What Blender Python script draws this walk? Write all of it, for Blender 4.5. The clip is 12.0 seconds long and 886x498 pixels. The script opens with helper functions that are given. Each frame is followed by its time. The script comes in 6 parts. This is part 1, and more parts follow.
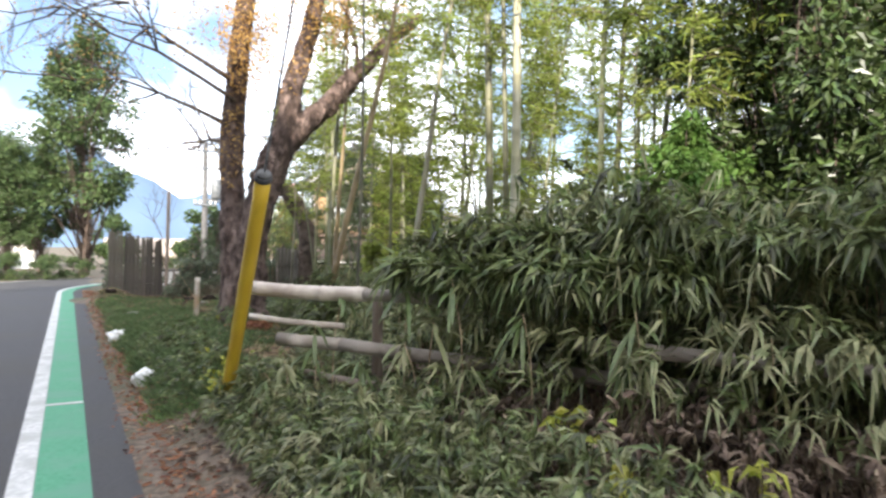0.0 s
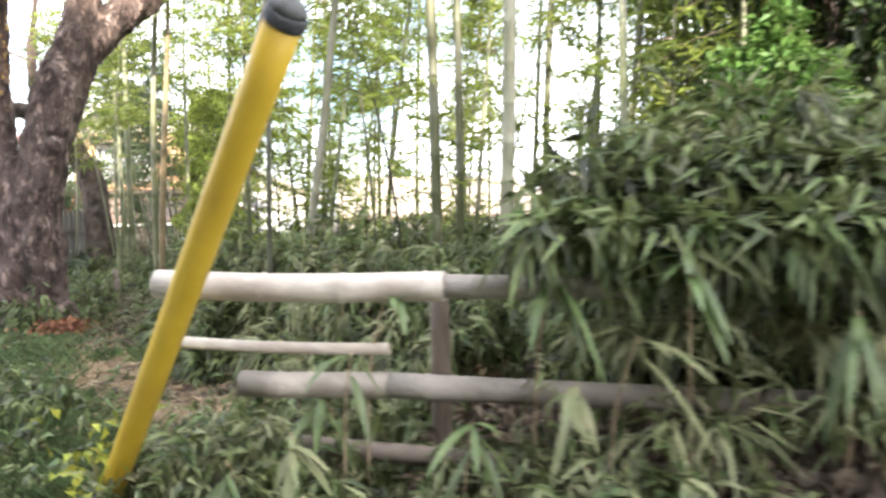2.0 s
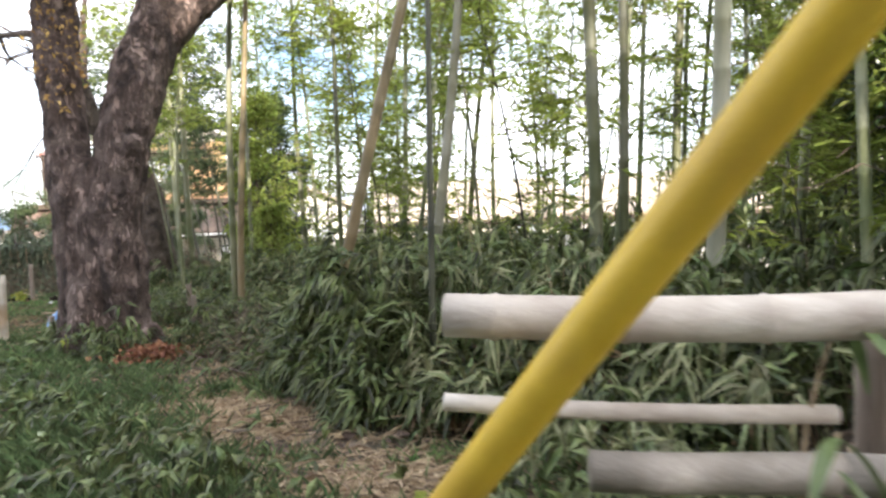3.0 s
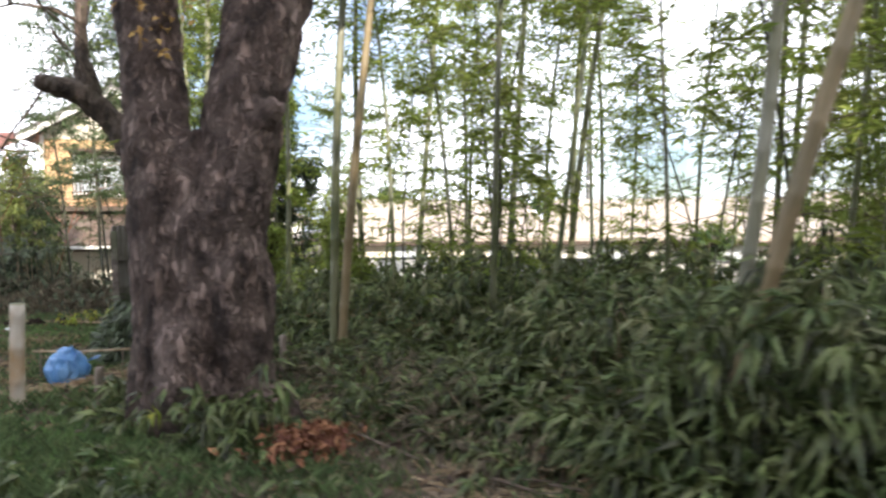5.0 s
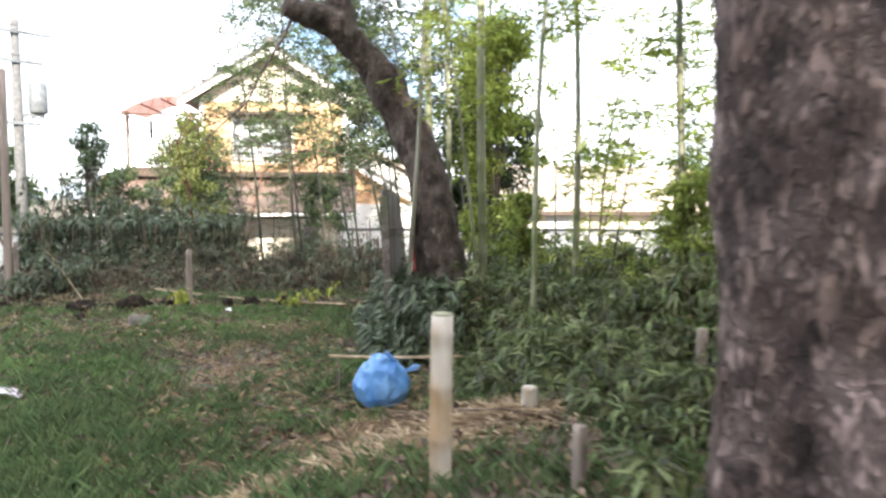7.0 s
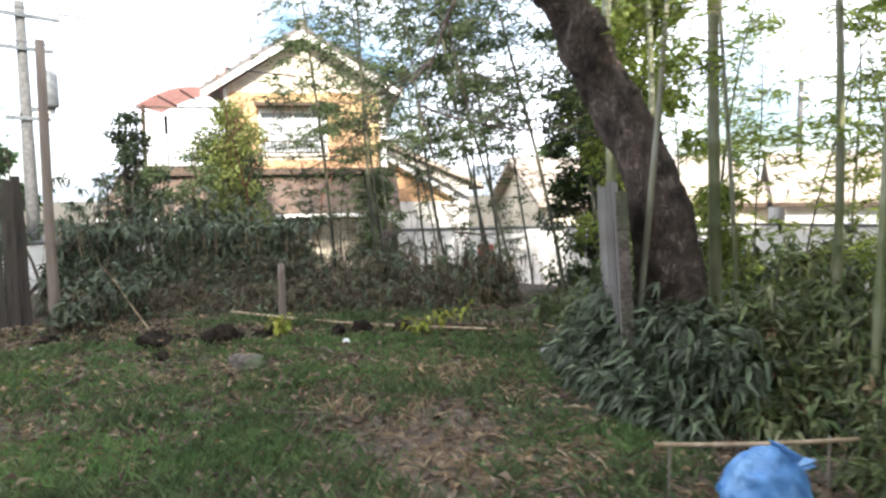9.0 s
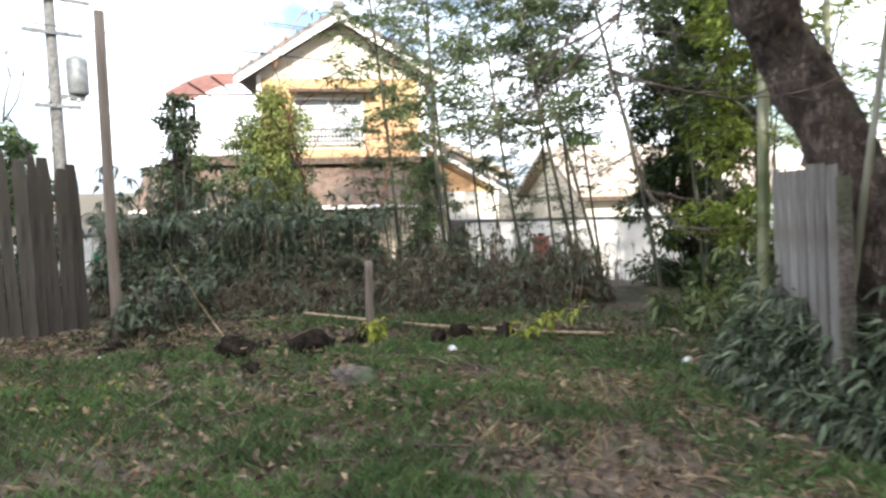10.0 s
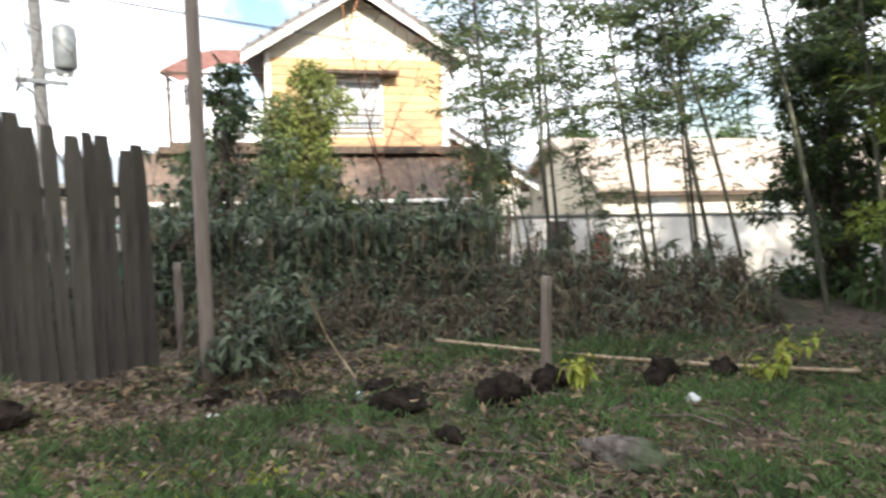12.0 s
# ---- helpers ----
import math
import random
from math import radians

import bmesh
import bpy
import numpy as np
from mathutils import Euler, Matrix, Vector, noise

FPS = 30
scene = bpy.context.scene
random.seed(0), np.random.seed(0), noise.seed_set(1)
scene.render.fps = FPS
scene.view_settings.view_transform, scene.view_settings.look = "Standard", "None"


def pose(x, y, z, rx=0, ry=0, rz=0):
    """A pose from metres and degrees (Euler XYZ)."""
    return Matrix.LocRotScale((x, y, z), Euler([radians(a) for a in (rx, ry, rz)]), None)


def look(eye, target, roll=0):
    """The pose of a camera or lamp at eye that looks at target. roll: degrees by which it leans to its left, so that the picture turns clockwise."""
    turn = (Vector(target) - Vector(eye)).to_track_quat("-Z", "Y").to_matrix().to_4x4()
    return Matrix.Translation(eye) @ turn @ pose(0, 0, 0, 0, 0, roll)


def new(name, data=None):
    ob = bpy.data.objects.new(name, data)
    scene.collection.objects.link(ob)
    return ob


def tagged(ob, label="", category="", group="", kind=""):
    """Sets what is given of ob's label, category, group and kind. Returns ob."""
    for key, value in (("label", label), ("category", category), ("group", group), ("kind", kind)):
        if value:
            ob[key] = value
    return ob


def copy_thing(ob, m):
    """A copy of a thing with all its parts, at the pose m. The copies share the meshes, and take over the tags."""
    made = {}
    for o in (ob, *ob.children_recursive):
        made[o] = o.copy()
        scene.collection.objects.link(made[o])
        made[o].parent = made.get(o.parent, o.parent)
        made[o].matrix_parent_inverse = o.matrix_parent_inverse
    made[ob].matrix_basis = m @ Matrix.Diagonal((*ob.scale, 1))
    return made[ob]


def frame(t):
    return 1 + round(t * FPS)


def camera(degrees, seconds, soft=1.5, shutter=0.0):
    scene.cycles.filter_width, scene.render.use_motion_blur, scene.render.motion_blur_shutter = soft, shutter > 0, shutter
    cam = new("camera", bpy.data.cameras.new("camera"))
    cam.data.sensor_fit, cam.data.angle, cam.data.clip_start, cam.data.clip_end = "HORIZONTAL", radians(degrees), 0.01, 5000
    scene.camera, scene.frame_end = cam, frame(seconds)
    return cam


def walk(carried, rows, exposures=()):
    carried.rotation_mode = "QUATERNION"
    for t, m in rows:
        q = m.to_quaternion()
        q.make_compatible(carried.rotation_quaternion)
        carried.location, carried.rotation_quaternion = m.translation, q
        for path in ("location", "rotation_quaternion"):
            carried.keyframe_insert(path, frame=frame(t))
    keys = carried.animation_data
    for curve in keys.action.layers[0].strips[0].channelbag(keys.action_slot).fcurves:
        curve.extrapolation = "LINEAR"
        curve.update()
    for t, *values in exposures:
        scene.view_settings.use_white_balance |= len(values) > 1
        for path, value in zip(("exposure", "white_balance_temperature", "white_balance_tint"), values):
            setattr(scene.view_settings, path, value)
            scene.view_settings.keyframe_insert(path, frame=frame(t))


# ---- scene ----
cam = camera(68.1, 12.0, soft=2.5, shutter=0.4)
PATH = [
    (0.0, (-0.063, 0.000, 1.535), (1.921, 3.473, 1.548), 0.70),
    (0.5, (0.044, 0.709, 1.505), (2.285, 4.023, 1.533), 0.37),
    (1.0, (0.102, 1.425, 1.501), (2.619, 4.533, 1.462), 0.10),
    (1.5, (-0.006, 2.185, 1.484), (3.067, 4.743, 1.342), 1.59),
    (2.0, (-0.011, 2.963, 1.511), (3.021, 5.558, 1.242), -1.11),
    (2.5, (-0.086, 3.735, 1.504), (2.832, 6.460, 1.269), -2.12),
    (2.7, (-0.063, 4.015, 1.486), (2.843, 6.753, 1.249), -2.55),
    (4.3, (0.053, 6.482, 1.493), (3.484, 8.533, 1.345), 1.30),
    (4.5, (0.047, 6.784, 1.499), (3.431, 8.913, 1.364), 1.24),
    (5.0, (-0.049, 7.493, 1.505), (3.232, 9.777, 1.389), -0.15),
    (5.5, (-0.115, 8.348, 1.515), (3.030, 10.814, 1.357), -0.11),
    (6.0, (-0.083, 9.130, 1.501), (2.694, 12.003, 1.313), -0.07),
    (6.5, (-0.034, 9.852, 1.477), (2.809, 12.659, 1.283), 1.21),
    (7.0, (0.012, 10.622, 1.478), (2.921, 13.350, 1.173), 0.17),
    (7.5, (0.110, 11.391, 1.485), (2.972, 14.165, 1.153), -0.80),
    (7.7, (0.108, 11.706, 1.500), (2.900, 14.553, 1.188), -0.83),
    (9.3, (0.051, 13.588, 1.495), (3.026, 16.242, 1.168), -0.95),
    (9.5, (0.060, 13.854, 1.488), (3.008, 16.539, 1.168), -1.52),
    (10.0, (-0.021, 14.474, 1.488), (2.899, 17.181, 1.104), -1.15),
    (10.5, (0.032, 15.095, 1.479), (2.980, 17.763, 1.048), -1.00),
    (11.0, (-0.050, 15.735, 1.496), (2.941, 18.357, 1.076), -0.65),
    (11.5, (-0.074, 16.382, 1.502), (2.694, 19.248, 1.143), -1.15),
    (12.0, (-0.102, 16.936, 1.510), (2.992, 19.435, 1.080), -0.57),
]
walk(cam, [(t, look(eye, target, roll)) for t, eye, target, roll in PATH],
     exposures=[(0.0, 2.03, 6230, 13), (0.5, 2.28, 6230, 13), (1.5, 2.62, 6250, 13), (2.0, 2.78, 6250, 12), (2.5, 2.52, 6250, 12), (4.5, 1.83, 6170, 12), (5.5, 1.64, 6170, 12), (6.5, 2.13, 6150, 12), (7.0, 2.43, 6150, 12), (7.5, 2.3, 6100, 11), (9.5, 1.89, 6100, 11), (11.0, 1.92, 6150, 10), (12.0, 1.71, 6200, 10)])

# ---- light ----
SUN_AZ = math.atan2(-0.62, -0.78)          # the sun stands behind the walker, over the far side of the road
SUN_EL = radians(25)
world = bpy.data.worlds.new("sky")
scene.world = world
world.use_nodes = True
wn, wl = world.node_tree.nodes, world.node_tree.links
bg = wn["Background"]
sky = wn.new("ShaderNodeTexSky")
sky.sky_type = "NISHITA"
sky.sun_disc = False
sky.sun_elevation = SUN_EL
sky.sun_rotation = SUN_AZ
sky.dust_density = 2.0
coord = wn.new("ShaderNodeTexCoord")
cloud = wn.new("ShaderNodeTexNoise")
cloud.inputs["Scale"].default_value = 2.6
cloud.inputs["Detail"].default_value = 6
cramp = wn.new("ShaderNodeValToRGB")
cramp.color_ramp.elements[0].position = 0.40
cramp.color_ramp.elements[1].position = 0.56
cmix = wn.new("ShaderNodeMix")
cmix.data_type = "RGBA"
cmix.inputs[7].default_value = (15.0, 15.2, 15.6, 1)
wl.new(coord.outputs["Generated"], cloud.inputs["Vector"])
wl.new(cloud.outputs["Fac"], cramp.inputs["Fac"])
wl.new(cramp.outputs["Color"], cmix.inputs[0])
wl.new(sky.outputs["Color"], cmix.inputs[6])
wl.new(cmix.outputs[2], bg.inputs["Color"])
bg.inputs["Strength"].default_value = 0.075
sun = bpy.data.lights.new("sun", "SUN")
sun.energy, sun.angle, sun.color = 3.3, radians(0.6), (1.0, 0.9, 0.74)
sun_ob = new("sun", sun)
sdir = Vector((math.sin(SUN_AZ) * math.cos(SUN_EL), math.cos(SUN_AZ) * math.cos(SUN_EL), math.sin(SUN_EL)))
sun_ob.matrix_world = look(sdir * 60, (0, 0, 0))

# ---- materials ----
rng = np.random.default_rng(7)


def material(name, c1, c2, scale=6.0, rough=0.8, bump=0.3, bump_scale=None, detail=8.0, stretch=(1, 1, 1), metal=0.0, island=0.0, translucent=0.0,
             c3=None, c3_scale=1.5, spec=0.35, per_object=0.0, distance=0.02, plates=0.0):
    """A procedural surface: two colours by fine noise, a third by broad noise, fine relief, variation by piece."""
    m = bpy.data.materials.new(name)
    m.use_nodes = True
    n, l = m.node_tree.nodes, m.node_tree.links
    p = n["Principled BSDF"]
    p.inputs["Roughness"].default_value = rough
    p.inputs["Metallic"].default_value = metal
    p.inputs["Specular IOR Level"].default_value = spec
    tc, mp = n.new("ShaderNodeTexCoord"), n.new("ShaderNodeMapping")
    mp.inputs["Scale"].default_value = stretch
    l.new(tc.outputs["Object"], mp.inputs["Vector"])
    nz = n.new("ShaderNodeTexNoise")
    nz.inputs["Scale"].default_value, nz.inputs["Detail"].default_value = scale, detail
    l.new(mp.outputs["Vector"], nz.inputs["Vector"])
    ramp = n.new("ShaderNodeValToRGB")
    ramp.color_ramp.elements[0].position, ramp.color_ramp.elements[1].position = 0.36, 0.64
    ramp.color_ramp.elements[0].color, ramp.color_ramp.elements[1].color = (*c1, 1), (*c2, 1)
    l.new(nz.outputs["Fac"], ramp.inputs["Fac"])
    col = ramp.outputs["Color"]
    if c3:
        nb = n.new("ShaderNodeTexNoise")
        nb.inputs["Scale"].default_value, nb.inputs["Detail"].default_value = c3_scale, 5
        l.new(tc.outputs["Object"], nb.inputs["Vector"])
        rb = n.new("ShaderNodeValToRGB")
        rb.color_ramp.elements[0].position, rb.color_ramp.elements[1].position = 0.46, 0.62
        l.new(nb.outputs["Fac"], rb.inputs["Fac"])
        mx = n.new("ShaderNodeMix")
        mx.data_type = "RGBA"
        l.new(rb.outputs["Color"], mx.inputs[0])
        l.new(col, mx.inputs[6])
        mx.inputs[7].default_value = (*c3, 1)
        col = mx.outputs[2]
    if island or per_object:
        hs = n.new("ShaderNodeHueSaturation")
        src = n.new("ShaderNodeNewGeometry").outputs["Random Per Island"] if island else n.new("ShaderNodeObjectInfo").outputs["Random"]
        a = island or per_object
        for key, lo, hi in (("Value", 1 - a, 1 + a), ("Hue", 0.5 - 0.035 * a, 0.5 + 0.02 * a)):
            mr = n.new("ShaderNodeMapRange")
            mr.inputs["To Min"].default_value, mr.inputs["To Max"].default_value = lo, hi
            l.new(src, mr.inputs["Value"])
            l.new(mr.outputs["Result"], hs.inputs[key])
        l.new(col, hs.inputs["Color"])
        col = hs.outputs["Color"]
    l.new(col, p.inputs["Base Color"])
    if bump:
        b2 = n.new("ShaderNodeTexNoise")
        b2.inputs["Scale"].default_value, b2.inputs["Detail"].default_value = bump_scale or scale * 3, 8
        l.new(mp.outputs["Vector"], b2.inputs["Vector"])
        bp = n.new("ShaderNodeBump")
        bp.inputs["Strength"].default_value, bp.inputs["Distance"].default_value = bump, distance
        if plates:
            wv = n.new("ShaderNodeMix")
            wv.data_type = "RGBA"
            wv.inputs[0].default_value = 0.2
            l.new(mp.outputs["Vector"], wv.inputs[6])
            l.new(b2.outputs["Color"], wv.inputs[7])
            vo = n.new("ShaderNodeTexVoronoi")
            vo.feature = "DISTANCE_TO_EDGE"
            vo.inputs["Scale"].default_value = plates
            l.new(wv.outputs[2], vo.inputs["Vector"])
            cut = n.new("ShaderNodeMapRange")
            cut.inputs["From Max"].default_value = 0.22
            l.new(vo.outputs["Distance"], cut.inputs["Value"])
            ad = n.new("ShaderNodeMath")
            ad.operation = "MULTIPLY_ADD"
            ad.inputs[1].default_value = 0.7
            l.new(b2.outputs["Fac"], ad.inputs[0])
            l.new(cut.outputs["Result"], ad.inputs[2])
            l.new(ad.outputs["Value"], bp.inputs["Height"])
            mu = n.new("ShaderNodeMix")
            mu.data_type, mu.blend_type = "RGBA", "MULTIPLY"
            mu.inputs[0].default_value = 0.5
            grey = n.new("ShaderNodeMapRange")
            grey.inputs["To Min"].default_value = 0.35
            l.new(cut.outputs["Result"], grey.inputs["Value"])
            l.new(col, mu.inputs[6])
            l.new(grey.outputs["Result"], mu.inputs[7])
            l.new(mu.outputs[2], p.inputs["Base Color"])
        else:
            l.new(b2.outputs["Fac"], bp.inputs["Height"])
        l.new(bp.outputs["Normal"], p.inputs["Normal"])
    if translucent:
        tr, ms = n.new("ShaderNodeBsdfTranslucent"), n.new("ShaderNodeMixShader")
        l.new(col, tr.inputs["Color"])
        ms.inputs[0].default_value = translucent
        l.new(p.outputs["BSDF"], ms.inputs[1])
        l.new(tr.outputs["BSDF"], ms.inputs[2])
        l.new(ms.outputs["Shader"], n["Material Output"].inputs["Surface"])
    return m


M_GROUND = material("soil", (0.07, 0.052, 0.038), (0.175, 0.135, 0.10), 14, 0.95, 0.8, 40, c3=(0.062, 0.07, 0.034), c3_scale=0.8, distance=0.03)
M_ASPHALT = material("asphalt", (0.028, 0.028, 0.031), (0.05, 0.05, 0.053), 60, 0.85, 0.5, 220, c3=(0.04, 0.039, 0.038), c3_scale=0.7, distance=0.004)
M_GREEN = material("green_road_paint", (0.045, 0.20, 0.11), (0.07, 0.25, 0.145), 30, 0.8, 0.4, 200, c3=(0.08, 0.22, 0.145), c3_scale=2.0, distance=0.004)
M_WHITE = material("white_road_paint", (0.36, 0.36, 0.35), (0.52, 0.52, 0.50), 25, 0.75, 0.4, 200, c3=(0.33, 0.33, 0.31), c3_scale=3, distance=0.004)
M_BARK = material("bark", (0.058, 0.039, 0.033), (0.20, 0.138, 0.114), 9, 0.92, 1.0, 22, stretch=(1, 1, 0.42), c3=(0.26, 0.19, 0.165), c3_scale=5.5, distance=0.04, plates=14.0)
M_BARK2 = material("smooth_bark", (0.045, 0.032, 0.025), (0.15, 0.107, 0.083), 9, 0.9, 0.9, 26, stretch=(1, 1, 0.4), c3=(0.17, 0.13, 0.105), c3_scale=5, distance=0.03, plates=16.0)
M_TWIG = material("twig_bark", (0.07, 0.05, 0.04), (0.17, 0.13, 0.10), 20, 0.9, 0.3)
M_SASA = material("bamboo_grass_leaf", (0.060, 0.087, 0.029), (0.155, 0.176, 0.066), 9, 0.42, 0.12, 60, island=0.75, translucent=0.35, spec=0.45)
M_SASA_MID = material("fresh_bamboo_grass_leaf", (0.075, 0.115, 0.035), (0.14, 0.185, 0.065), 9, 0.42, 0.12, 60, translucent=0.25, spec=0.5, per_object=0.3)
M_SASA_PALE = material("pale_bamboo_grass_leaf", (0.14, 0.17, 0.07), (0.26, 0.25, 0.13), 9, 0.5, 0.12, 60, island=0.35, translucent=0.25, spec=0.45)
M_DRY = material("dry_leaf", (0.16, 0.10, 0.055), (0.34, 0.25, 0.15), 15, 0.8, 0.2, 60, island=0.5, translucent=0.15, spec=0.3)
M_GRASS2 = material("bright_grass_blade", (0.097, 0.18, 0.055), (0.185, 0.268, 0.098), 8, 0.55, 0.0, island=0.45, translucent=0.3)
M_LITTER = material("leaf_litter", (0.085, 0.06, 0.042), (0.21, 0.155, 0.11), 15, 0.85, 0.2, 60, island=0.55, translucent=0.08)
M_REED = material("dead_reed", (0.07, 0.056, 0.036), (0.165, 0.134, 0.085), 15, 0.85, 0.2, 60, island=0.5, translucent=0.1)
M_STRAW = material("straw", (0.28, 0.20, 0.12), (0.46, 0.36, 0.24), 15, 0.8, 0.1, 60, island=0.35, translucent=0.1)
M_CHAFF = material("tan_soil_crumb", (0.24, 0.175, 0.115), (0.40, 0.31, 0.215), 15, 0.9, 0.2, 60, island=0.4)
M_RUST = material("red_brown_leaf", (0.16, 0.068, 0.036), (0.28, 0.130, 0.070), 15, 0.8, 0.2, 60, island=0.45, translucent=0.1)
M_GRASS = material("grass_blade", (0.074, 0.122, 0.050), (0.165, 0.212, 0.092), 8, 0.55, 0.0, island=0.5, translucent=0.3)
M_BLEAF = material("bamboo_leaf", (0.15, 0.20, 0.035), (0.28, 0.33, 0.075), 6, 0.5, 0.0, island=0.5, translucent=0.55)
# lighter copy of the bamboo leaf, with sun through the grove put into its colour
M_LEAFY = material("sun_tinted_bamboo_leaf", (0.17, 0.22, 0.045), (0.31, 0.36, 0.09), 6, 0.5, 0.0, island=0.5, translucent=0.55)
M_DLEAF = material("evergreen_leaf", (0.028, 0.05, 0.016), (0.065, 0.095, 0.028), 6, 0.35, 0.0, island=0.55, translucent=0.2, spec=0.5)
M_YLEAF = material("autumn_leaf", (0.38, 0.22, 0.07), (0.55, 0.36, 0.12), 6, 0.6, 0.0, island=0.4, translucent=0.4)
M_LIME = material("yellow_green_leaf", (0.22, 0.27, 0.035), (0.38, 0.36, 0.06), 8, 0.5, 0.0, island=0.3, translucent=0.3)
M_PINE = material("far_leaf", (0.035, 0.065, 0.022), (0.085, 0.125, 0.04), 3, 0.6, 0.0, island=0.5, translucent=0.25)
M_HEDGE = material("grey_green_hedge_leaf", (0.058, 0.079, 0.041), (0.13, 0.152, 0.088), 9, 0.45, 0.12, 60, island=0.65, translucent=0.25, spec=0.45)
M_FRESH = material("fresh_green_leaf", (0.052, 0.11, 0.02), (0.10, 0.175, 0.04), 6, 0.5, 0.0, island=0.4, translucent=0.4)
M_OLIVE = material("olive_leaf", (0.10, 0.13, 0.03), (0.19, 0.21, 0.06), 6, 0.5, 0.0, island=0.5, translucent=0.4)
# darker than the grove's bamboo leaf: backlight against the sky is put into the colour
M_SLEAF = material("grey_green_bamboo_leaf", (0.045, 0.07, 0.028), (0.09, 0.12, 0.05), 6, 0.5, 0.0, island=0.5, translucent=0.3)
M_CULM = material("bamboo_culm", (0.10, 0.12, 0.055), (0.20, 0.20, 0.10), 5, 0.45, 0.15, 40, stretch=(1, 1, 0.25), c3=(0.24, 0.24, 0.17), c3_scale=1.2, per_object=0.35)
M_CULM_DARK = material("dark_bamboo_culm", (0.04, 0.04, 0.028), (0.09, 0.09, 0.055), 5, 0.5, 0.15, 40, stretch=(1, 1, 0.25), per_object=0.3)
M_CULM_PALE = material("pale_bamboo_culm", (0.19, 0.185, 0.13), (0.34, 0.325, 0.25), 5, 0.5, 0.15, 40, stretch=(1, 1, 0.25), c3=(0.25, 0.24, 0.15), c3_scale=1.5, per_object=0.2)
M_CULM_TAN = material("dry_bamboo_culm", (0.17, 0.125, 0.068), (0.29, 0.22, 0.12), 5, 0.5, 0.2, 40, stretch=(1, 1, 0.25), c3=(0.15, 0.125, 0.075), c3_scale=1.5)
M_LOG = material("bleached_bamboo_rail", (0.40, 0.34, 0.28), (0.66, 0.60, 0.52), 8, 0.55, 0.25, 50, stretch=(1, 0.25, 1), c3=(0.36, 0.30, 0.25), c3_scale=2.0)
M_LOG_DULL = material("dull_bamboo_rail", (0.27, 0.23, 0.19), (0.48, 0.42, 0.36), 8, 0.7, 0.3, 50, stretch=(1, 0.25, 1), c3=(0.24, 0.205, 0.17), c3_scale=3.0)
M_LOG_GREY = material("grey_rail", (0.15, 0.125, 0.105), (0.29, 0.25, 0.215), 8, 0.8, 0.4, 50, stretch=(1, 0.25, 1), c3=(0.36, 0.32, 0.28), c3_scale=1.5)
M_YELLOW = material("yellow_plastic", (0.50, 0.33, 0.025), (0.58, 0.39, 0.035), 6, 0.45, 0.08, 80, c3=(0.45, 0.29, 0.03), c3_scale=3)
M_CAP = material("dark_cap", (0.03, 0.03, 0.035), (0.07, 0.07, 0.075), 20, 0.6, 0.2)
M_STEEL = material("galvanised_wire", (0.12, 0.12, 0.13), (0.25, 0.25, 0.26), 30, 0.5, 0.1, metal=0.7)
M_PLANK = material("weathered_plank", (0.052, 0.045, 0.037), (0.125, 0.108, 0.090), 10, 0.9, 0.7, 60, stretch=(1.5, 1.5, 0.12), c3=(0.085, 0.075, 0.055), c3_scale=2.5, per_object=0.3, distance=0.012)
M_GREYPLANK = material("grey_plank", (0.15, 0.14, 0.125), (0.27, 0.255, 0.235), 10, 0.9, 0.6, 60, stretch=(1.5, 1.5, 0.1), c3=(0.16, 0.14, 0.12), c3_scale=3, per_object=0.25, distance=0.01)
M_POST = material("weathered_post", (0.15, 0.115, 0.09), (0.27, 0.22, 0.18), 10, 0.9, 0.5, 40, stretch=(1.5, 1.5, 0.12), c3=(0.20, 0.16, 0.13))
M_STAKE = material("bamboo_stake", (0.33, 0.29, 0.24), (0.52, 0.47, 0.40), 8, 0.6, 0.25, 40, stretch=(1, 1, 0.3), c3=(0.33, 0.22, 0.12), c3_scale=2.5)
M_BAG = material("blue_plastic_bag", (0.06, 0.17, 0.40), (0.10, 0.25, 0.50), 9, 0.32, 0.5, 25, c3=(0.15, 0.30, 0.52), c3_scale=6, spec=0.5)
M_STONE = material("white_stone", (0.55, 0.55, 0.53), (0.75, 0.75, 0.73), 10, 0.85, 0.6, 30, c3=(0.45, 0.44, 0.42))
M_CLOTH = material("pale_pink_cloth", (0.55, 0.48, 0.52), (0.70, 0.62, 0.66), 12, 0.9, 0.4, 30)
M_CLOD = material("dark_clod", (0.012, 0.009, 0.007), (0.042, 0.032, 0.024), 15, 1.0, 1.0, 40, distance=0.04, spec=0.08)
M_STUMP = material("mossy_stump", (0.07, 0.055, 0.045), (0.17, 0.14, 0.12), 15, 0.95, 0.8, 40, c3=(0.07, 0.09, 0.04), distance=0.03)
M_SIDING = material("tan_siding", (0.36, 0.21, 0.115), (0.47, 0.29, 0.165), 5, 0.8, 0.3, 40, stretch=(1, 1, 3), c3=(0.45, 0.32, 0.16), c3_scale=0.5, per_object=0.14)
M_PLASTER = material("cream_plaster", (0.60, 0.55, 0.44), (0.72, 0.67, 0.56), 3, 0.9, 0.2, 40, c3=(0.52, 0.47, 0.38), c3_scale=0.6)
M_WALLW = material("white_block_wall", (0.60, 0.58, 0.54), (0.74, 0.72, 0.68), 3, 0.9, 0.2, 40, c3=(0.52, 0.49, 0.45), c3_scale=0.6)
M_ROOFTAN = material("tan_tiles", (0.30, 0.24, 0.19), (0.42, 0.35, 0.28), 6, 0.7, 0.4, 20, c3=(0.34, 0.29, 0.25))
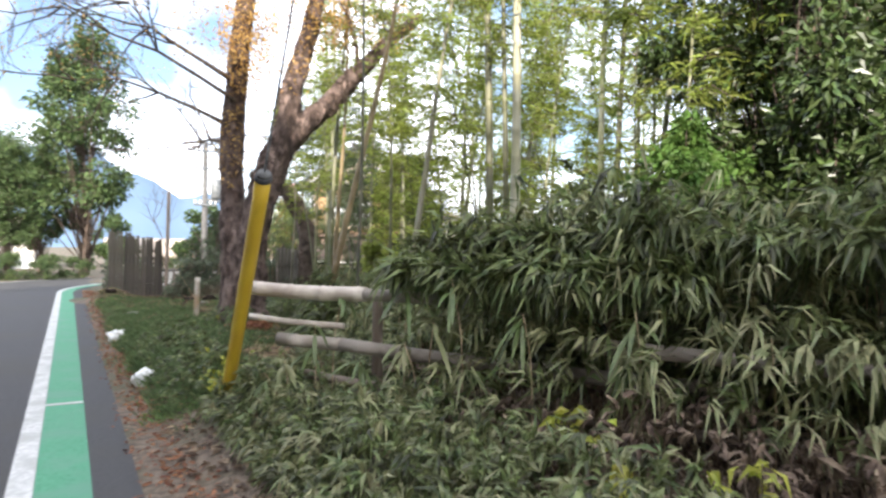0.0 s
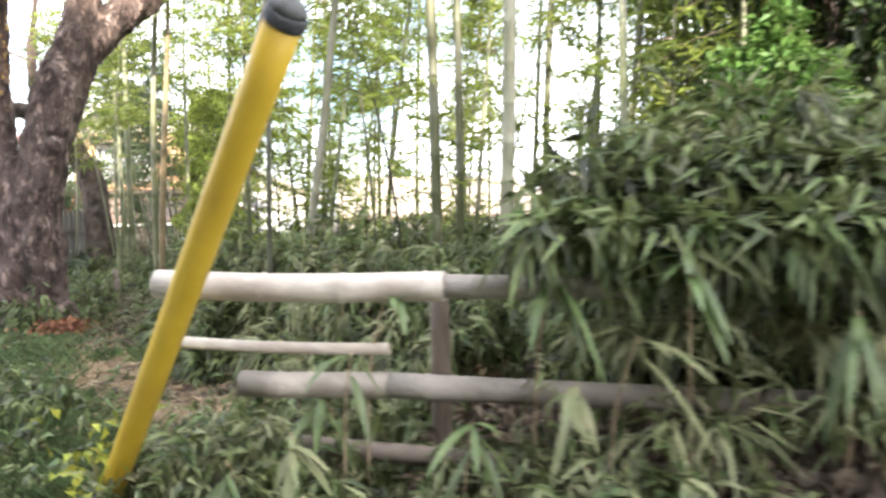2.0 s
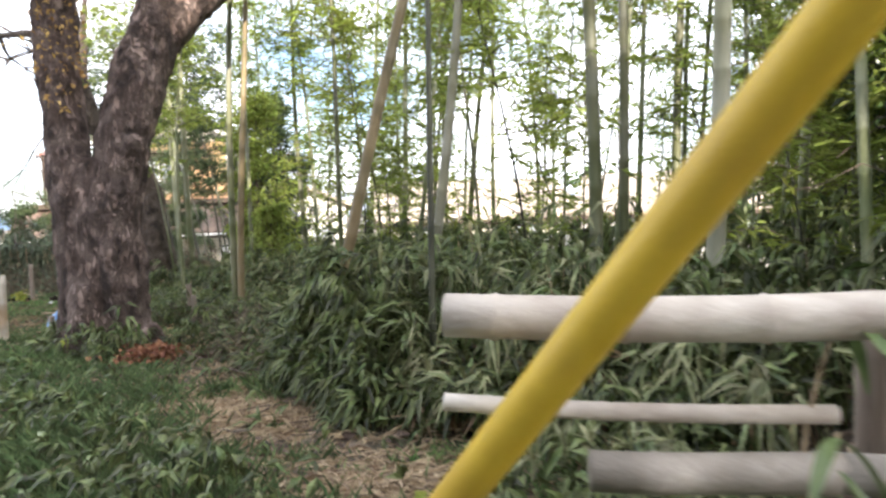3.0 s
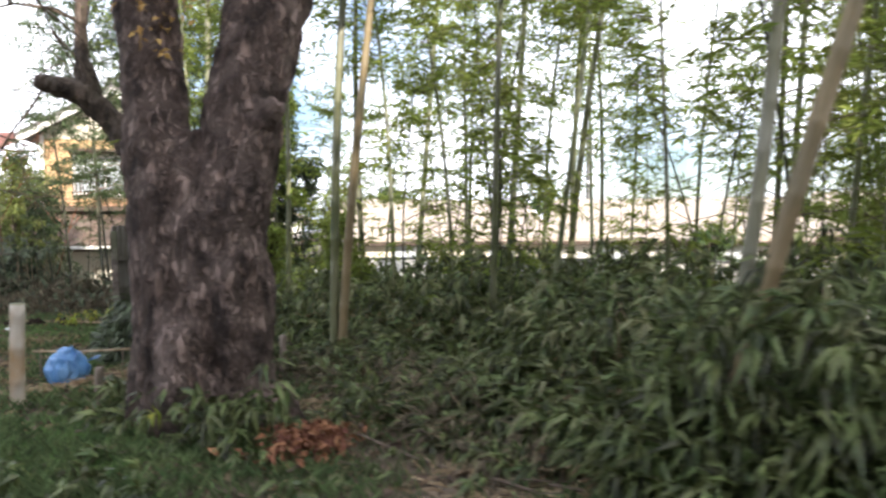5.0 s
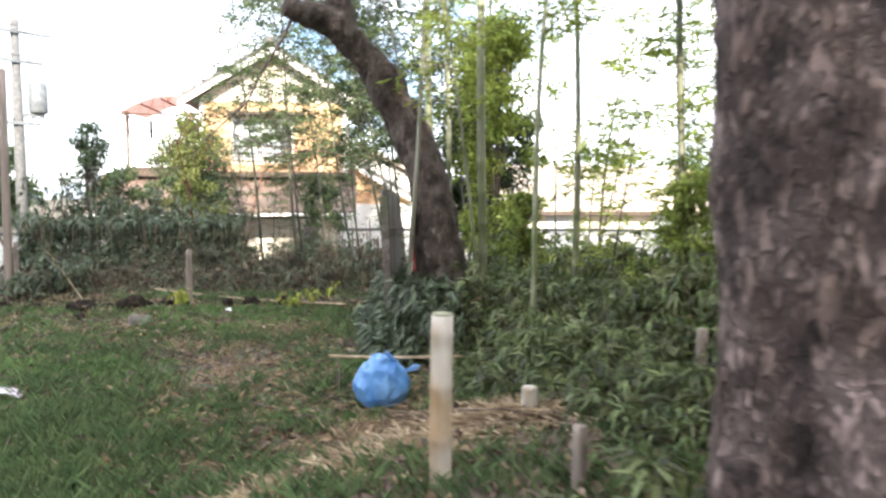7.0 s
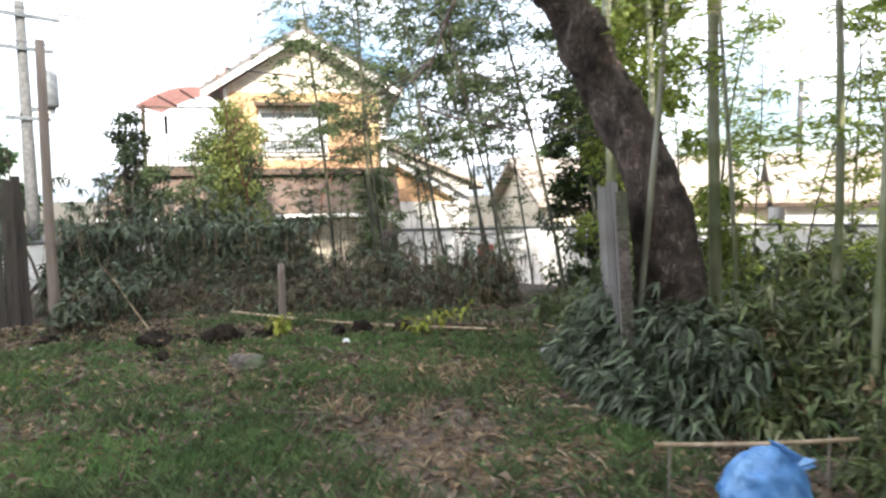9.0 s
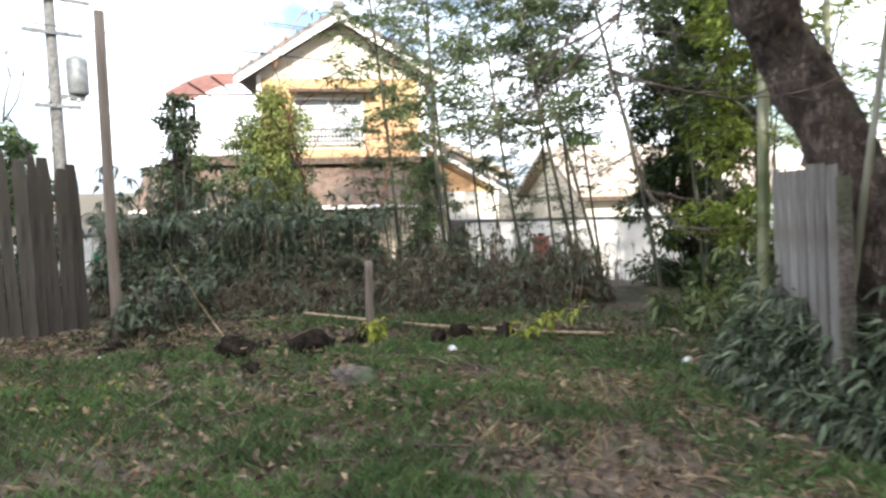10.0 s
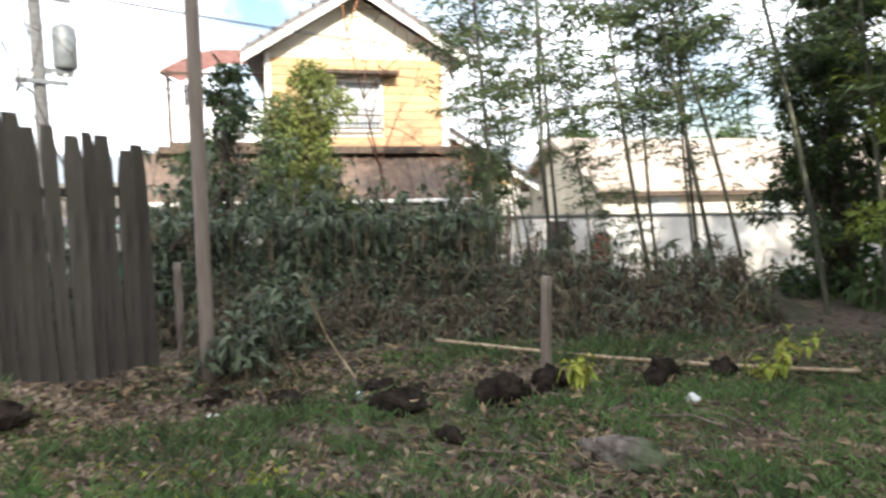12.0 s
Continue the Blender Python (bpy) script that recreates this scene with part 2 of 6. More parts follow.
M_ROOFBROWN = material("brown_tiles", (0.10, 0.068, 0.052), (0.17, 0.12, 0.092), 6, 0.7, 0.4, 20, c3=(0.13, 0.10, 0.08))
M_ROOF = material("grey_tiles", (0.08, 0.075, 0.075), (0.16, 0.15, 0.15), 6, 0.6, 0.4, 20, c3=(0.13, 0.11, 0.10))
M_TRIM = material("white_trim", (0.66, 0.64, 0.60), (0.8, 0.78, 0.74), 6, 0.7, 0.1)
M_DARKWOOD = material("dark_wood", (0.045, 0.032, 0.025), (0.10, 0.07, 0.05), 12, 0.8, 0.3)
M_PINK = material("faded_red_corrugated_plastic", (0.58, 0.33, 0.28), (0.68, 0.44, 0.38), 4, 0.5, 0.1, translucent=0.5)
M_CONCRETE = material("concrete", (0.075, 0.075, 0.075), (0.125, 0.124, 0.120), 12, 0.9, 0.3, 50)
M_TRANSF = material("grey_metal_tank", (0.11, 0.12, 0.125), (0.17, 0.18, 0.185), 8, 0.5, 0.05, metal=0.2)
M_GLASS = material("window_glass", (0.35, 0.38, 0.40), (0.55, 0.58, 0.60), 0.8, 0.08, 0.0, spec=0.8)
# both hill colours carry the haze of distance; the air itself is clear
M_HILL = material("haze_tinted_wooded_hill", (0.085, 0.135, 0.205), (0.10, 0.15, 0.22), 0.004, 1.0, 0.0, c3=(0.09, 0.14, 0.20), c3_scale=0.002)
M_HILL_PALE = material("pale_haze_tinted_hill", (0.24, 0.27, 0.30), (0.27, 0.30, 0.33), 0.004, 1.0, 0.0, c3=(0.22, 0.25, 0.28), c3_scale=0.002)
M_NET = material("green_net", (0.03, 0.22, 0.15), (0.06, 0.30, 0.20), 9, 0.7, 0.2)
M_RED = material("red_sheet", (0.30, 0.07, 0.055), (0.40, 0.11, 0.08), 9, 0.7, 0.2)


# ---- building helpers ----
def mesh_of(name, V, F, mat, smooth=False):
    """A mesh from vertices and equally long faces, arrays."""
    V, F = np.asarray(V, np.float32).reshape(-1, 3), np.asarray(F, np.int32)
    me = bpy.data.meshes.new(name)
    me.vertices.add(len(V))
    me.vertices.foreach_set("co", V.ravel())
    k = F.shape[1]
    me.loops.add(F.size)
    me.loops.foreach_set("vertex_index", F.ravel())
    me.polygons.add(len(F))
    me.polygons.foreach_set("loop_start", np.arange(0, F.size, k, dtype=np.int32))
    me.polygons.foreach_set("use_smooth", np.full(len(F), smooth))
    me.update(calc_edges=True)
    me.validate()
    me.materials.append(mat)
    return me


def part(name, data, mat, parent=None, label=""):
    """Links a bmesh or a mesh as one object under a thing or a part."""
    if isinstance(data, bmesh.types.BMesh):
        me = bpy.data.meshes.new(name)
        data.to_mesh(me)
        data.free()
        me.materials.append(mat)
    else:
        me = data
    ob = new(name, me)
    if parent:
        ob.parent = parent
    return tagged(ob, label)


def thing(name, label, category, at=(0, 0, 0), group="", m=None):
    ob = new(name)
    ob.empty_display_size = 0.1
    ob.matrix_world = m if m is not None else Matrix.Translation(at)
    return tagged(ob, label, category, group)


def box(lo, hi, bevel=0.0, bm=None):
    bm = bm or bmesh.new()
    made = bmesh.ops.create_cube(bm, size=1)["verts"]
    for v in made:
        v.co = Vector([lo[i] + (v.co[i] + 0.5) * (hi[i] - lo[i]) for i in range(3)])
    if bevel:
        edges = list({e for v in made for e in v.link_edges})
        bmesh.ops.bevel(bm, geom=edges, offset=bevel, segments=1, affect="EDGES")
    return bm


def curve(points, n):
    """A smooth line through points (x, y, z, radius), n samples (Catmull-Rom)."""
    p = np.array(points, float)
    p = np.vstack([2 * p[0] - p[1], p, 2 * p[-1] - p[-2]])
    u = np.linspace(0, len(p) - 3 - 1e-6, n)
    i = u.astype(int)
    f = (u - i)[:, None]
    a, b, c, d = p[i], p[i + 1], p[i + 2], p[i + 3]
    return 0.5 * (2 * b + (c - a) * f + (2 * a - 5 * b + 4 * c - d) * f ** 2 + (3 * b - a - 3 * c + d) * f ** 3)


def tube(path, seg=8, rough=0.0, nodes=0.0):
    """Vertices and quads of a capped tube along rows (x, y, z, radius); rough: uneven radius; nodes: spacing of raised rings."""
    path = np.asarray(path, float)
    if nodes:
        length = np.r_[0, np.cumsum(np.linalg.norm(np.diff(path[:, :3], axis=0), axis=1))]
        s = np.sort(np.concatenate([np.arange(nodes * 0.4, length[-1], nodes) + o for o in (-0.014, 0, 0.014)] + [[0, length[-1]]]))
        s = s[(s >= 0) & (s <= length[-1])]
        rows = np.stack([np.interp(s, length, path[:, i]) for i in range(4)], 1)
        ring = np.abs((s - nodes * 0.4 + nodes / 2) % nodes - nodes / 2) < 0.005
        rows[:, 3] *= np.where(ring, 1.10, 1.0)
        path = rows
    P, R = path[:, :3], np.maximum(path[:, 3], 0.0005)
    T = np.gradient(P, axis=0)
    T /= np.linalg.norm(T, axis=1)[:, None] + 1e-9
    ref = np.where(np.abs(T[:, 2:3]) > 0.9, [[1.0, 0, 0]], [[0, 0, 1.0]])
    ref = np.broadcast_to(ref[0] if abs(T[:, 2]).min() > 0.5 or abs(T[:, 2]).max() < 0.9 else [0.6, 0.8, 0.0], T.shape)
    A = np.cross(T, ref)
    A /= np.linalg.norm(A, axis=1)[:, None] + 1e-9
    B = np.cross(T, A)
    a = np.linspace(0, 2 * np.pi, seg, endpoint=False)
    r = R[:, None] * (1 + rough * rng.normal(0, 1, (len(P), seg)))
    V = P[:, None] + r[..., None] * (np.cos(a)[None, :, None] * A[:, None] + np.sin(a)[None, :, None] * B[:, None])
    V = np.concatenate([V.reshape(-1, 3), P[:1], P[-1:]])
    n = len(P)
    i, j = np.meshgrid(np.arange(n - 1), np.arange(seg), indexing="ij")
    k = (j + 1) % seg
    F = np.stack([i * seg + j, i * seg + k, (i + 1) * seg + k, (i + 1) * seg + j], -1).reshape(-1, 4)
    j = np.arange(seg)
    k = (j + 1) % seg
    e = n * seg
    caps = np.concatenate([np.stack([k, j, np.full(seg, e), np.full(seg, e)], 1), np.stack([(n - 1) * seg + j, (n - 1) * seg + k, np.full(seg, e + 1), np.full(seg, e + 1)], 1)])
    return V, np.concatenate([np.concatenate([F[:, :3], F[:, [0, 2, 3]]]), caps[:, :3]])


def tubes(list_of):
    V, F, o = [], [], 0
    for v, f in list_of:
        V.append(v), F.append(f + o)
        o += len(v)
    return np.concatenate(V), np.concatenate(F)


def unit(v):
    return v / (np.linalg.norm(v, axis=-1, keepdims=True) + 1e-9)


def leaves(P, D, L, W, droop=0.15, fold=0.25, flat=False):
    """Folded, arched leaf blades of four triangles: roots P, directions D, lengths L, widths W."""
    n = len(P)
    D = unit(D)
    side = unit(np.cross(D, np.array([0, 0, 1.0]) + 0.25 * rng.normal(0, 1, (n, 3))))
    if flat:
        up = unit(np.array([0, 0, 1.0]) + 0.35 * rng.normal(0, 1, (n, 3)))
    else:
        up = unit(np.cross(side, D))
        roll = rng.uniform(-0.9, 0.9, (n, 1))
        side, up = side * np.cos(roll) + up * np.sin(roll), up * np.cos(roll) - side * np.sin(roll)
    L, W = np.broadcast_to(L, n)[:, None], np.broadcast_to(W, n)[:, None]
    mid = P + D * L * 0.42 + up * L * droop * 0.5
    tip = P + D * L - np.array([0, 0, 1.0]) * L * droop
    lft, rgt = mid + side * W * 0.5 + up * W * fold, mid - side * W * 0.5 + up * W * fold
    V = np.stack([P, lft, mid, rgt, tip], 1).reshape(-1, 3)
    o = np.arange(n)[:, None] * 5
    F = np.stack([o + [0, 2, 1], o + [0, 3, 2], o + [1, 2, 4], o + [2, 3, 4]], 1).reshape(-1, 3)
    return V, F


def blades(P, D, L, W, droop=0.15):
    """Small folded blades of two triangles."""
    n = len(P)
    D = unit(D)
    side = unit(np.cross(D, rng.normal(0, 1, (n, 3)) + [0, 0, 0.6]))
    up = np.cross(side, D)
    L, W = np.broadcast_to(L, n)[:, None], np.broadcast_to(W, n)[:, None]
    mid = P + D * L * 0.4
    V = np.stack([P, mid + side * W * 0.5 + up * W * 0.2, P + D * L - np.array([0, 0, 1.0]) * L * droop, mid - side * W * 0.5 + up * W * 0.2], 1).reshape(-1, 3)
    o = np.arange(n)[:, None] * 4
    return V, np.stack([o + [0, 2, 1], o + [0, 3, 2]], 1).reshape(-1, 3)


def ball(n, r=(1, 1, 1), shell=0.35):
    """n points in an ellipsoid, thicker towards its skin."""
    d = unit(rng.normal(0, 1, (n, 3)))
    return d * (rng.uniform(0, 1, (n, 1)) ** shell) * np.array(r)


def smooth(a, b, x):
    t = np.clip((np.asarray(x, float) - a) / (b - a), 0, 1)
    return t * t * (3 - 2 * t)


def wob(x, y, f, s=0.0):
    """Cheap smooth unevenness of about -1 to 1."""
    return (np.sin(x * f + 1.3 * np.sin(y * f * 0.7 + s)) + np.sin(y * f * 1.3 + 1.7 * np.sin(x * f * 0.6 + 2 + s)) + np.sin((x + y) * f * 1.9 + s)) / 3


def berm(x, y):
    """The low straw-covered ridge across the verge, 0 to 1."""
    return np.exp(-((y - 12.97 + 0.35 * np.maximum(x - 2.4, 0)) / 0.22) ** 2) * smooth(0.9, 1.3, x) * (1 - smooth(2.9, 3.4, x))


def ground_z(x, y):
    x, y = np.asarray(x, float), np.asarray(y, float)
    bank = 0.27 * smooth(0.5, 1.5, x) * (1 - smooth(12.3, 14.2, y))
    mound = 0.30 * np.exp(-(((x - 1.0) / 0.55) ** 2 + ((y - 21.3) / 0.8) ** 2))
    uneven = smooth(0.45, 1.2, x) * (0.03 * wob(x, y, 2.1) + 0.018 * wob(x, y, 6.3, 2))
    drop = -1.2 * np.maximum(smooth(9.0, 11.5, x), smooth(24.5, 27.5, y) * smooth(3.0, 5.0, x)) * (1 - smooth(34, 38, y) * (1 - smooth(20, 40, x)))
    left = -0.02 * smooth(-4.7, -5.5, x)
    return bank + mound + uneven + drop + left + 0.06 * berm(x, y)


# ---- ground, road ----
def graded(lo, hi, step, far):
    mid = np.arange(lo, hi + step / 2, step)
    out = np.cumsum(step * 1.35 ** np.arange(1, 40))
    out = out[out < far]
    return np.concatenate([(lo - out)[::-1], mid, hi + out])


gx, gy = graded(-6, 13, 0.14, 3500), graded(-6, 34, 0.16, 3500)
X, Y = np.meshgrid(gx, gy, indexing="ij")
Z = ground_z(X, Y)
i, j = np.meshgrid(np.arange(len(gx) - 1), np.arange(len(gy) - 1), indexing="ij")
w = len(gy)
quads = np.stack([i * w + j, (i + 1) * w + j, (i + 1) * w + j + 1, i * w + j + 1], -1).reshape(-1, 4)
tagged(part("ground", mesh_of("ground", np.stack([X, Y, Z], -1), quads, M_GROUND, True), None), "bare brown soil with patchy grass and leaf litter", "ground", kind="structure")


def road_line(off, y0=-60.0):
    """A line beside the road's edge line: straight, then a bend to the right, then straight again."""
    pts = [(off, y) for y in np.linspace(y0, 25, 30)]
    a = np.radians(np.linspace(3, 50, 16))
    r = 12 - off
    pts += [(12 - r * math.cos(t), 25 + r * math.sin(t)) for t in a]
    ex, ey = pts[-1]
    return np.array(pts + [(ex + 0.766 * s, ey + 0.643 * s) for s in (20, 60, 150)])


def ribbon(name, o0, o1, z, mat, label, category):
    a, b = road_line(o0), road_line(o1)
    n = len(a)
    V = np.concatenate([np.c_[a, np.full(n, z)], np.c_[b, np.full(n, z)]])
    k = np.arange(n - 1)
    tagged(part(name, mesh_of(name, V, np.stack([k, k + n, k + n + 1, k + 1], 1), mat), None), label, category, kind="structure")


ribbon("road", -4.6, 0.36, 0.005, M_ASPHALT, "dark grey asphalt road surface with a bend", "road")
ribbon("green_lane", -0.235, 0.085, 0.009, M_GREEN, "green painted walking lane along the road edge", "road marking")
ribbon("white_line", -0.385, -0.237, 0.010, M_WHITE, "worn white edge line on the asphalt", "road marking")
ribbon("white_line_far", -4.45, -4.30, 0.010, M_WHITE, "worn white line at the road's far edge", "road marking")
tagged(part("lane_joint", box((-0.23, 7.30, 0.010), (0.08, 7.38, 0.013)), M_WHITE), "pale cross joint in the green lane", "road marking", kind="structure")


# ---- far backdrop: wooded hills ----
def hills(name, az0, az1, dist, height, seed, mat):
    a = np.radians(np.linspace(az0, az1, 90))
    h = height * (0.55 + 0.3 * wob(a * 40, a * 0 + seed, 0.23, seed) + 0.12 * wob(a * 40, a * 0, 0.9, seed)) * np.clip(np.sin(np.linspace(0, np.pi, 90)) * 3, 0, 1)
    rows = []
    for k, s in enumerate((0.75, 0.85, 0.93, 1.0, 1.15)):
        f = (0, 0.35, 0.75, 1.0, 0.6)[k]
        rows.append(np.stack([np.sin(a) * dist * s, np.cos(a) * dist * s, h * f - 6 + 6 * f * wob(a * 300, a * 0 + k, 1)], -1))
    V = np.concatenate(rows)
    q = np.array([[r * 90 + c, r * 90 + c + 1, (r + 1) * 90 + c + 1, (r + 1) * 90 + c] for r in range(4) for c in range(89)])
    tagged(part(name, mesh_of(name, V, q, mat, True), None), "blue wooded mountain range far away, haze put into its colour", "hill", kind="structure")


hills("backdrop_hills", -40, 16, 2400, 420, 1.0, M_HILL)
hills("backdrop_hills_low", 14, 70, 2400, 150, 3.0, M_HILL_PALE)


# ---- large trees ----
def fused(list_of, voxel, bumps, seed=0, pits=()):
    """Tubes grown together into one skin, with uneven bark; pits: hollows of (centre, width, depth)."""
    V, F = tubes(list_of)
    tmp = new("tmp", mesh_of("tmp", V, F, M_BARK))
    mod = tmp.modifiers.new("skin", "REMESH")
    mod.mode, mod.voxel_size = "VOXEL", voxel
    bpy.context.view_layer.update()
    me = bpy.data.meshes.new_from_object(tmp.evaluated_get(bpy.context.evaluated_depsgraph_get()))
    bpy.data.objects.remove(tmp)
    bm = bmesh.new()
    bm.from_mesh(me)
    bmesh.ops.smooth_vert(bm, verts=bm.verts, factor=0.5, use_axis_x=True, use_axis_y=True, use_axis_z=True)
    bmesh.ops.smooth_vert(bm, verts=bm.verts, factor=0.5, use_axis_x=True, use_axis_y=True, use_axis_z=True)
    bm.normal_update()
    for v in bm.verts:
        p = v.co + Vector((seed, 0, 0))
        d = 0.5 * noise.noise(Vector((p.x * 3, p.y * 3, p.z * 1.6))) + 0.32 * noise.noise(Vector((p.x * 9, p.y * 9, p.z * 4))) + 0.30 * abs(noise.noise(Vector((p.x * 19, p.y * 19, p.z * 8))))
        for centre, width, depth in pits:
            far = (v.co - Vector(centre)).length / width
            if far < 2.5:
                d -= depth / bumps * math.exp(-far * far)
        v.co += v.normal * d * bumps
    for f in bm.faces:
        f.smooth = True
    return bm


def twig_spray(start, aim, length, radius, n, depth=2):
    """Bare branching twigs as tubes."""
    out = []

    def grow(p, d, ln, r, level):
        pts = [(*p, r)]
        q, v = np.array(p, float), unit(np.array(d, float))
        for k in range(4):
            v = unit(v + rng.normal(0, 0.18, 3))
            q = q + v * ln / 4
            pts.append((*q, r * (1 - 0.19 * (k + 1))))
            if level and k:
                for _ in range(n):
                    grow(q, unit(v + rng.normal(0, 0.65, 3)), ln * rng.uniform(0.4, 0.65), r * 0.5, level - 1)
        out.append(tube(pts, 5 if r > 0.01 else 4))

    grow(start, aim, length, radius, depth)
    return out


camphor = thing("tree", "big twin-trunked tree with rough red-brown bark on the verge", "tree", (2.44, 11.07, 0.2))
O = np.array([2.5, 11.15, 0.2])


def rel(rows, o=O):
    a = np.array(rows, float)
    a[:, :3] -= o
    return a


left_trunk = curve(rel([(2.38, 11.30, -0.1, 0.31), (2.40, 11.29, 0.25, 0.255), (2.39, 11.32, 1.2, 0.215), (2.37, 11.40, 2.0, 0.195), (2.38, 11.50, 2.8, 0.185), (2.41, 11.52, 3.7, 0.18), (2.47, 11.3, 5.0, 0.165), (2.62, 11.1, 6.6, 0.14)]), 60)
right_trunk = curve(rel([(2.66, 10.88, -0.1, 0.27), (2.65, 10.93, 0.25, 0.225), (2.62, 10.97, 1.1, 0.215), (2.645, 11.0, 1.8, 0.235), (2.83, 11.02, 2.6, 0.25), (3.08, 11.08, 3.2, 0.25), (3.21, 11.1, 3.7, 0.20), (3.32, 11.1, 4.4, 0.175), (3.5, 11.1, 5.0, 0.15), (3.75, 11.0, 6.2, 0.11)]), 60)
big_limb = curve(rel([(3.0, 11.08, 3.05, 0.18), (3.5, 11.05, 3.68, 0.19), (4.05, 11.0, 4.22, 0.175), (4.45, 11.0, 4.72, 0.155), (5.05, 11.0, 5.35, 0.11), (5.7, 11.0, 5.95, 0.07)]), 34)
part("trunk", fused([tube(left_trunk, 20), tube(right_trunk, 20), tube(big_limb, 16),
                     tube(curve(rel([(2.55, 11.16, -0.1, 0.30), (2.54, 11.15, 0.9, 0.25), (2.51, 11.18, 1.6, 0.21), (2.50, 11.21, 1.95, 0.15), (2.50, 11.23, 2.12, 0.09)]), 20), 16),
                     tube(curve(rel([(2.22, 11.05, -0.1, 0.17), (2.25, 11.07, 0.3, 0.14), (2.32, 11.12, 0.9, 0.11)]), 10), 10),
                     tube(curve(rel([(2.70, 10.80, 0.5, 0.14), (2.78, 10.70, 0.18, 0.15), (2.86, 10.60, 0.0, 0.13)]), 10), 10),
                     tube(curve(rel([(2.67, 10.98, 2.08, 0.14), (2.69, 10.84, 2.17, 0.10), (2.71, 10.76, 2.23, 0.075), (2.73, 10.69, 2.29, 0.05)]), 10), 12)], 0.017, 0.085, pits=((np.array((2.37, 10.80, 1.86)) - O, 0.13, 0.10), (np.array((2.36, 10.84, 1.45)) - O, 0.10, 0.07), (np.array((2.33, 10.88, 1.2)) - O, 0.08, 0.05), (np.array((2.34, 10.95, 0.75)) - O, 0.08, 0.05), (np.array((2.62, 10.70, 1.95)) - O, 0.08, 0.05))), M_BARK, camphor)
sprays = twig_spray(np.array((2.32, 11.46, 3.3)) - O, (-0.45, 0.75, 0.35), 2.6, 0.05, 2, 2) + twig_spray(np.array((2.4, 11.3, 4.3)) - O, (-0.8, 0.3, 0.5), 2.4, 0.045, 2, 2) \
    + twig_spray(np.array((4.45, 11.0, 4.7)) - O, (-0.1, -0.2, 0.9), 1.8, 0.05, 2, 2) + twig_spray(np.array((2.6, 11.0, 6.2)) - O, (-0.5, -0.5, 0.6), 2.6, 0.06, 2, 2) \
    + twig_spray(np.array((3.74, 11.0, 6.1)) - O, (0.4, -0.4, 0.8), 2.4, 0.06, 2, 2) + twig_spray(np.array((2.35, 11.5, 2.75)) - O, (0.1, 0.9, 0.5), 1.0, 0.035, 2, 1) \
    + twig_spray(np.array((2.4, 11.3, 4.0)) - O, (-0.95, 0.1, 0.15), 2.8, 0.04, 2, 2) + twig_spray(np.array((2.34, 11.45, 3.6)) - O, (-0.7, 0.7, 0.6), 2.6, 0.04, 2, 2)
V, F = tubes(sprays)
tagged(part("branch_spray", mesh_of("branch_spray", V, F, M_TWIG, True), None, camphor, "bare dark twigs"), kind="stuff")
tips = np.array([v[-1] for v, f in sprays])
tips = tips[rng.integers(0, len(tips), 2200)] + rng.normal(0, 0.16, (2200, 3))
extra = np.concatenate([np.array((2.55, 11.1, 5.0)) - O + ball(2200, (0.5, 0.5, 1.0)), np.array((3.6, 11.0, 5.6)) - O + ball(1700, (0.8, 0.7, 0.7)), np.array((4.8, 11.0, 5.7)) - O + ball(1300, (0.9, 0.8, 0.6)),
                        np.array((2.33, 11.3, 3.3)) - O + ball(260, (0.24, 0.3, 0.9)), np.array((2.0, 11.1, 5.0)) - O + ball(500, (0.9, 0.6, 0.7)), np.array((3.3, 10.95, 4.6)) - O + ball(200, (0.35, 0.3, 0.5))])
tips = np.concatenate([tips, extra])
tips = tips[(tips[:, 1] < 1.15) | (tips[:, 2] > 4.5)]
V, F = leaves(tips, rng.normal(0, 1, tips.shape) - [0, 0, 0.4], rng.uniform(0.04, 0.075, len(tips)), 0.032)
part("crown", mesh_of("crown", V, F, M_YLEAF), None, camphor, "sparse yellow and orange leaves")

leaner = thing("leaning_tree", "leaning brown trunk with a cut off crooked top", "tree", (4.85, 15.15, 0.0))
O2 = np.array((4.85, 15.15, 0.0))
lean_line = curve(rel([(4.9, 15.15, -0.1, 0.30), (4.93, 15.25, 0.5, 0.255), (4.95, 15.36, 1.3, 0.225), (5.0, 15.58, 1.8, 0.21), (4.98, 15.8, 2.25, 0.20), (4.8, 15.95, 2.65, 0.175), (4.55, 16.05, 3.0, 0.155), (4.28, 16.15, 3.24, 0.135), (4.0, 16.25, 3.33, 0.11), (3.78, 16.32, 3.37, 0.085)], O2), 50)
collar = curve(rel([(4.86, 15.9, 2.52, 0.19), (4.77, 15.96, 2.7, 0.205), (4.66, 16.0, 2.84, 0.175)], O2), 8)
up_limb = curve(rel([(4.42, 16.1, 3.1, 0.12), (4.30, 16.2, 3.7, 0.09), (4.3, 16.2, 4.4, 0.07), (4.5, 16.3, 5.6, 0.05)], O2), 16)
part("trunk", fused([tube(lean_line, 16), tube(collar, 16), tube(up_limb, 10)], 0.022, 0.085, 4.0), M_BARK2, leaner)
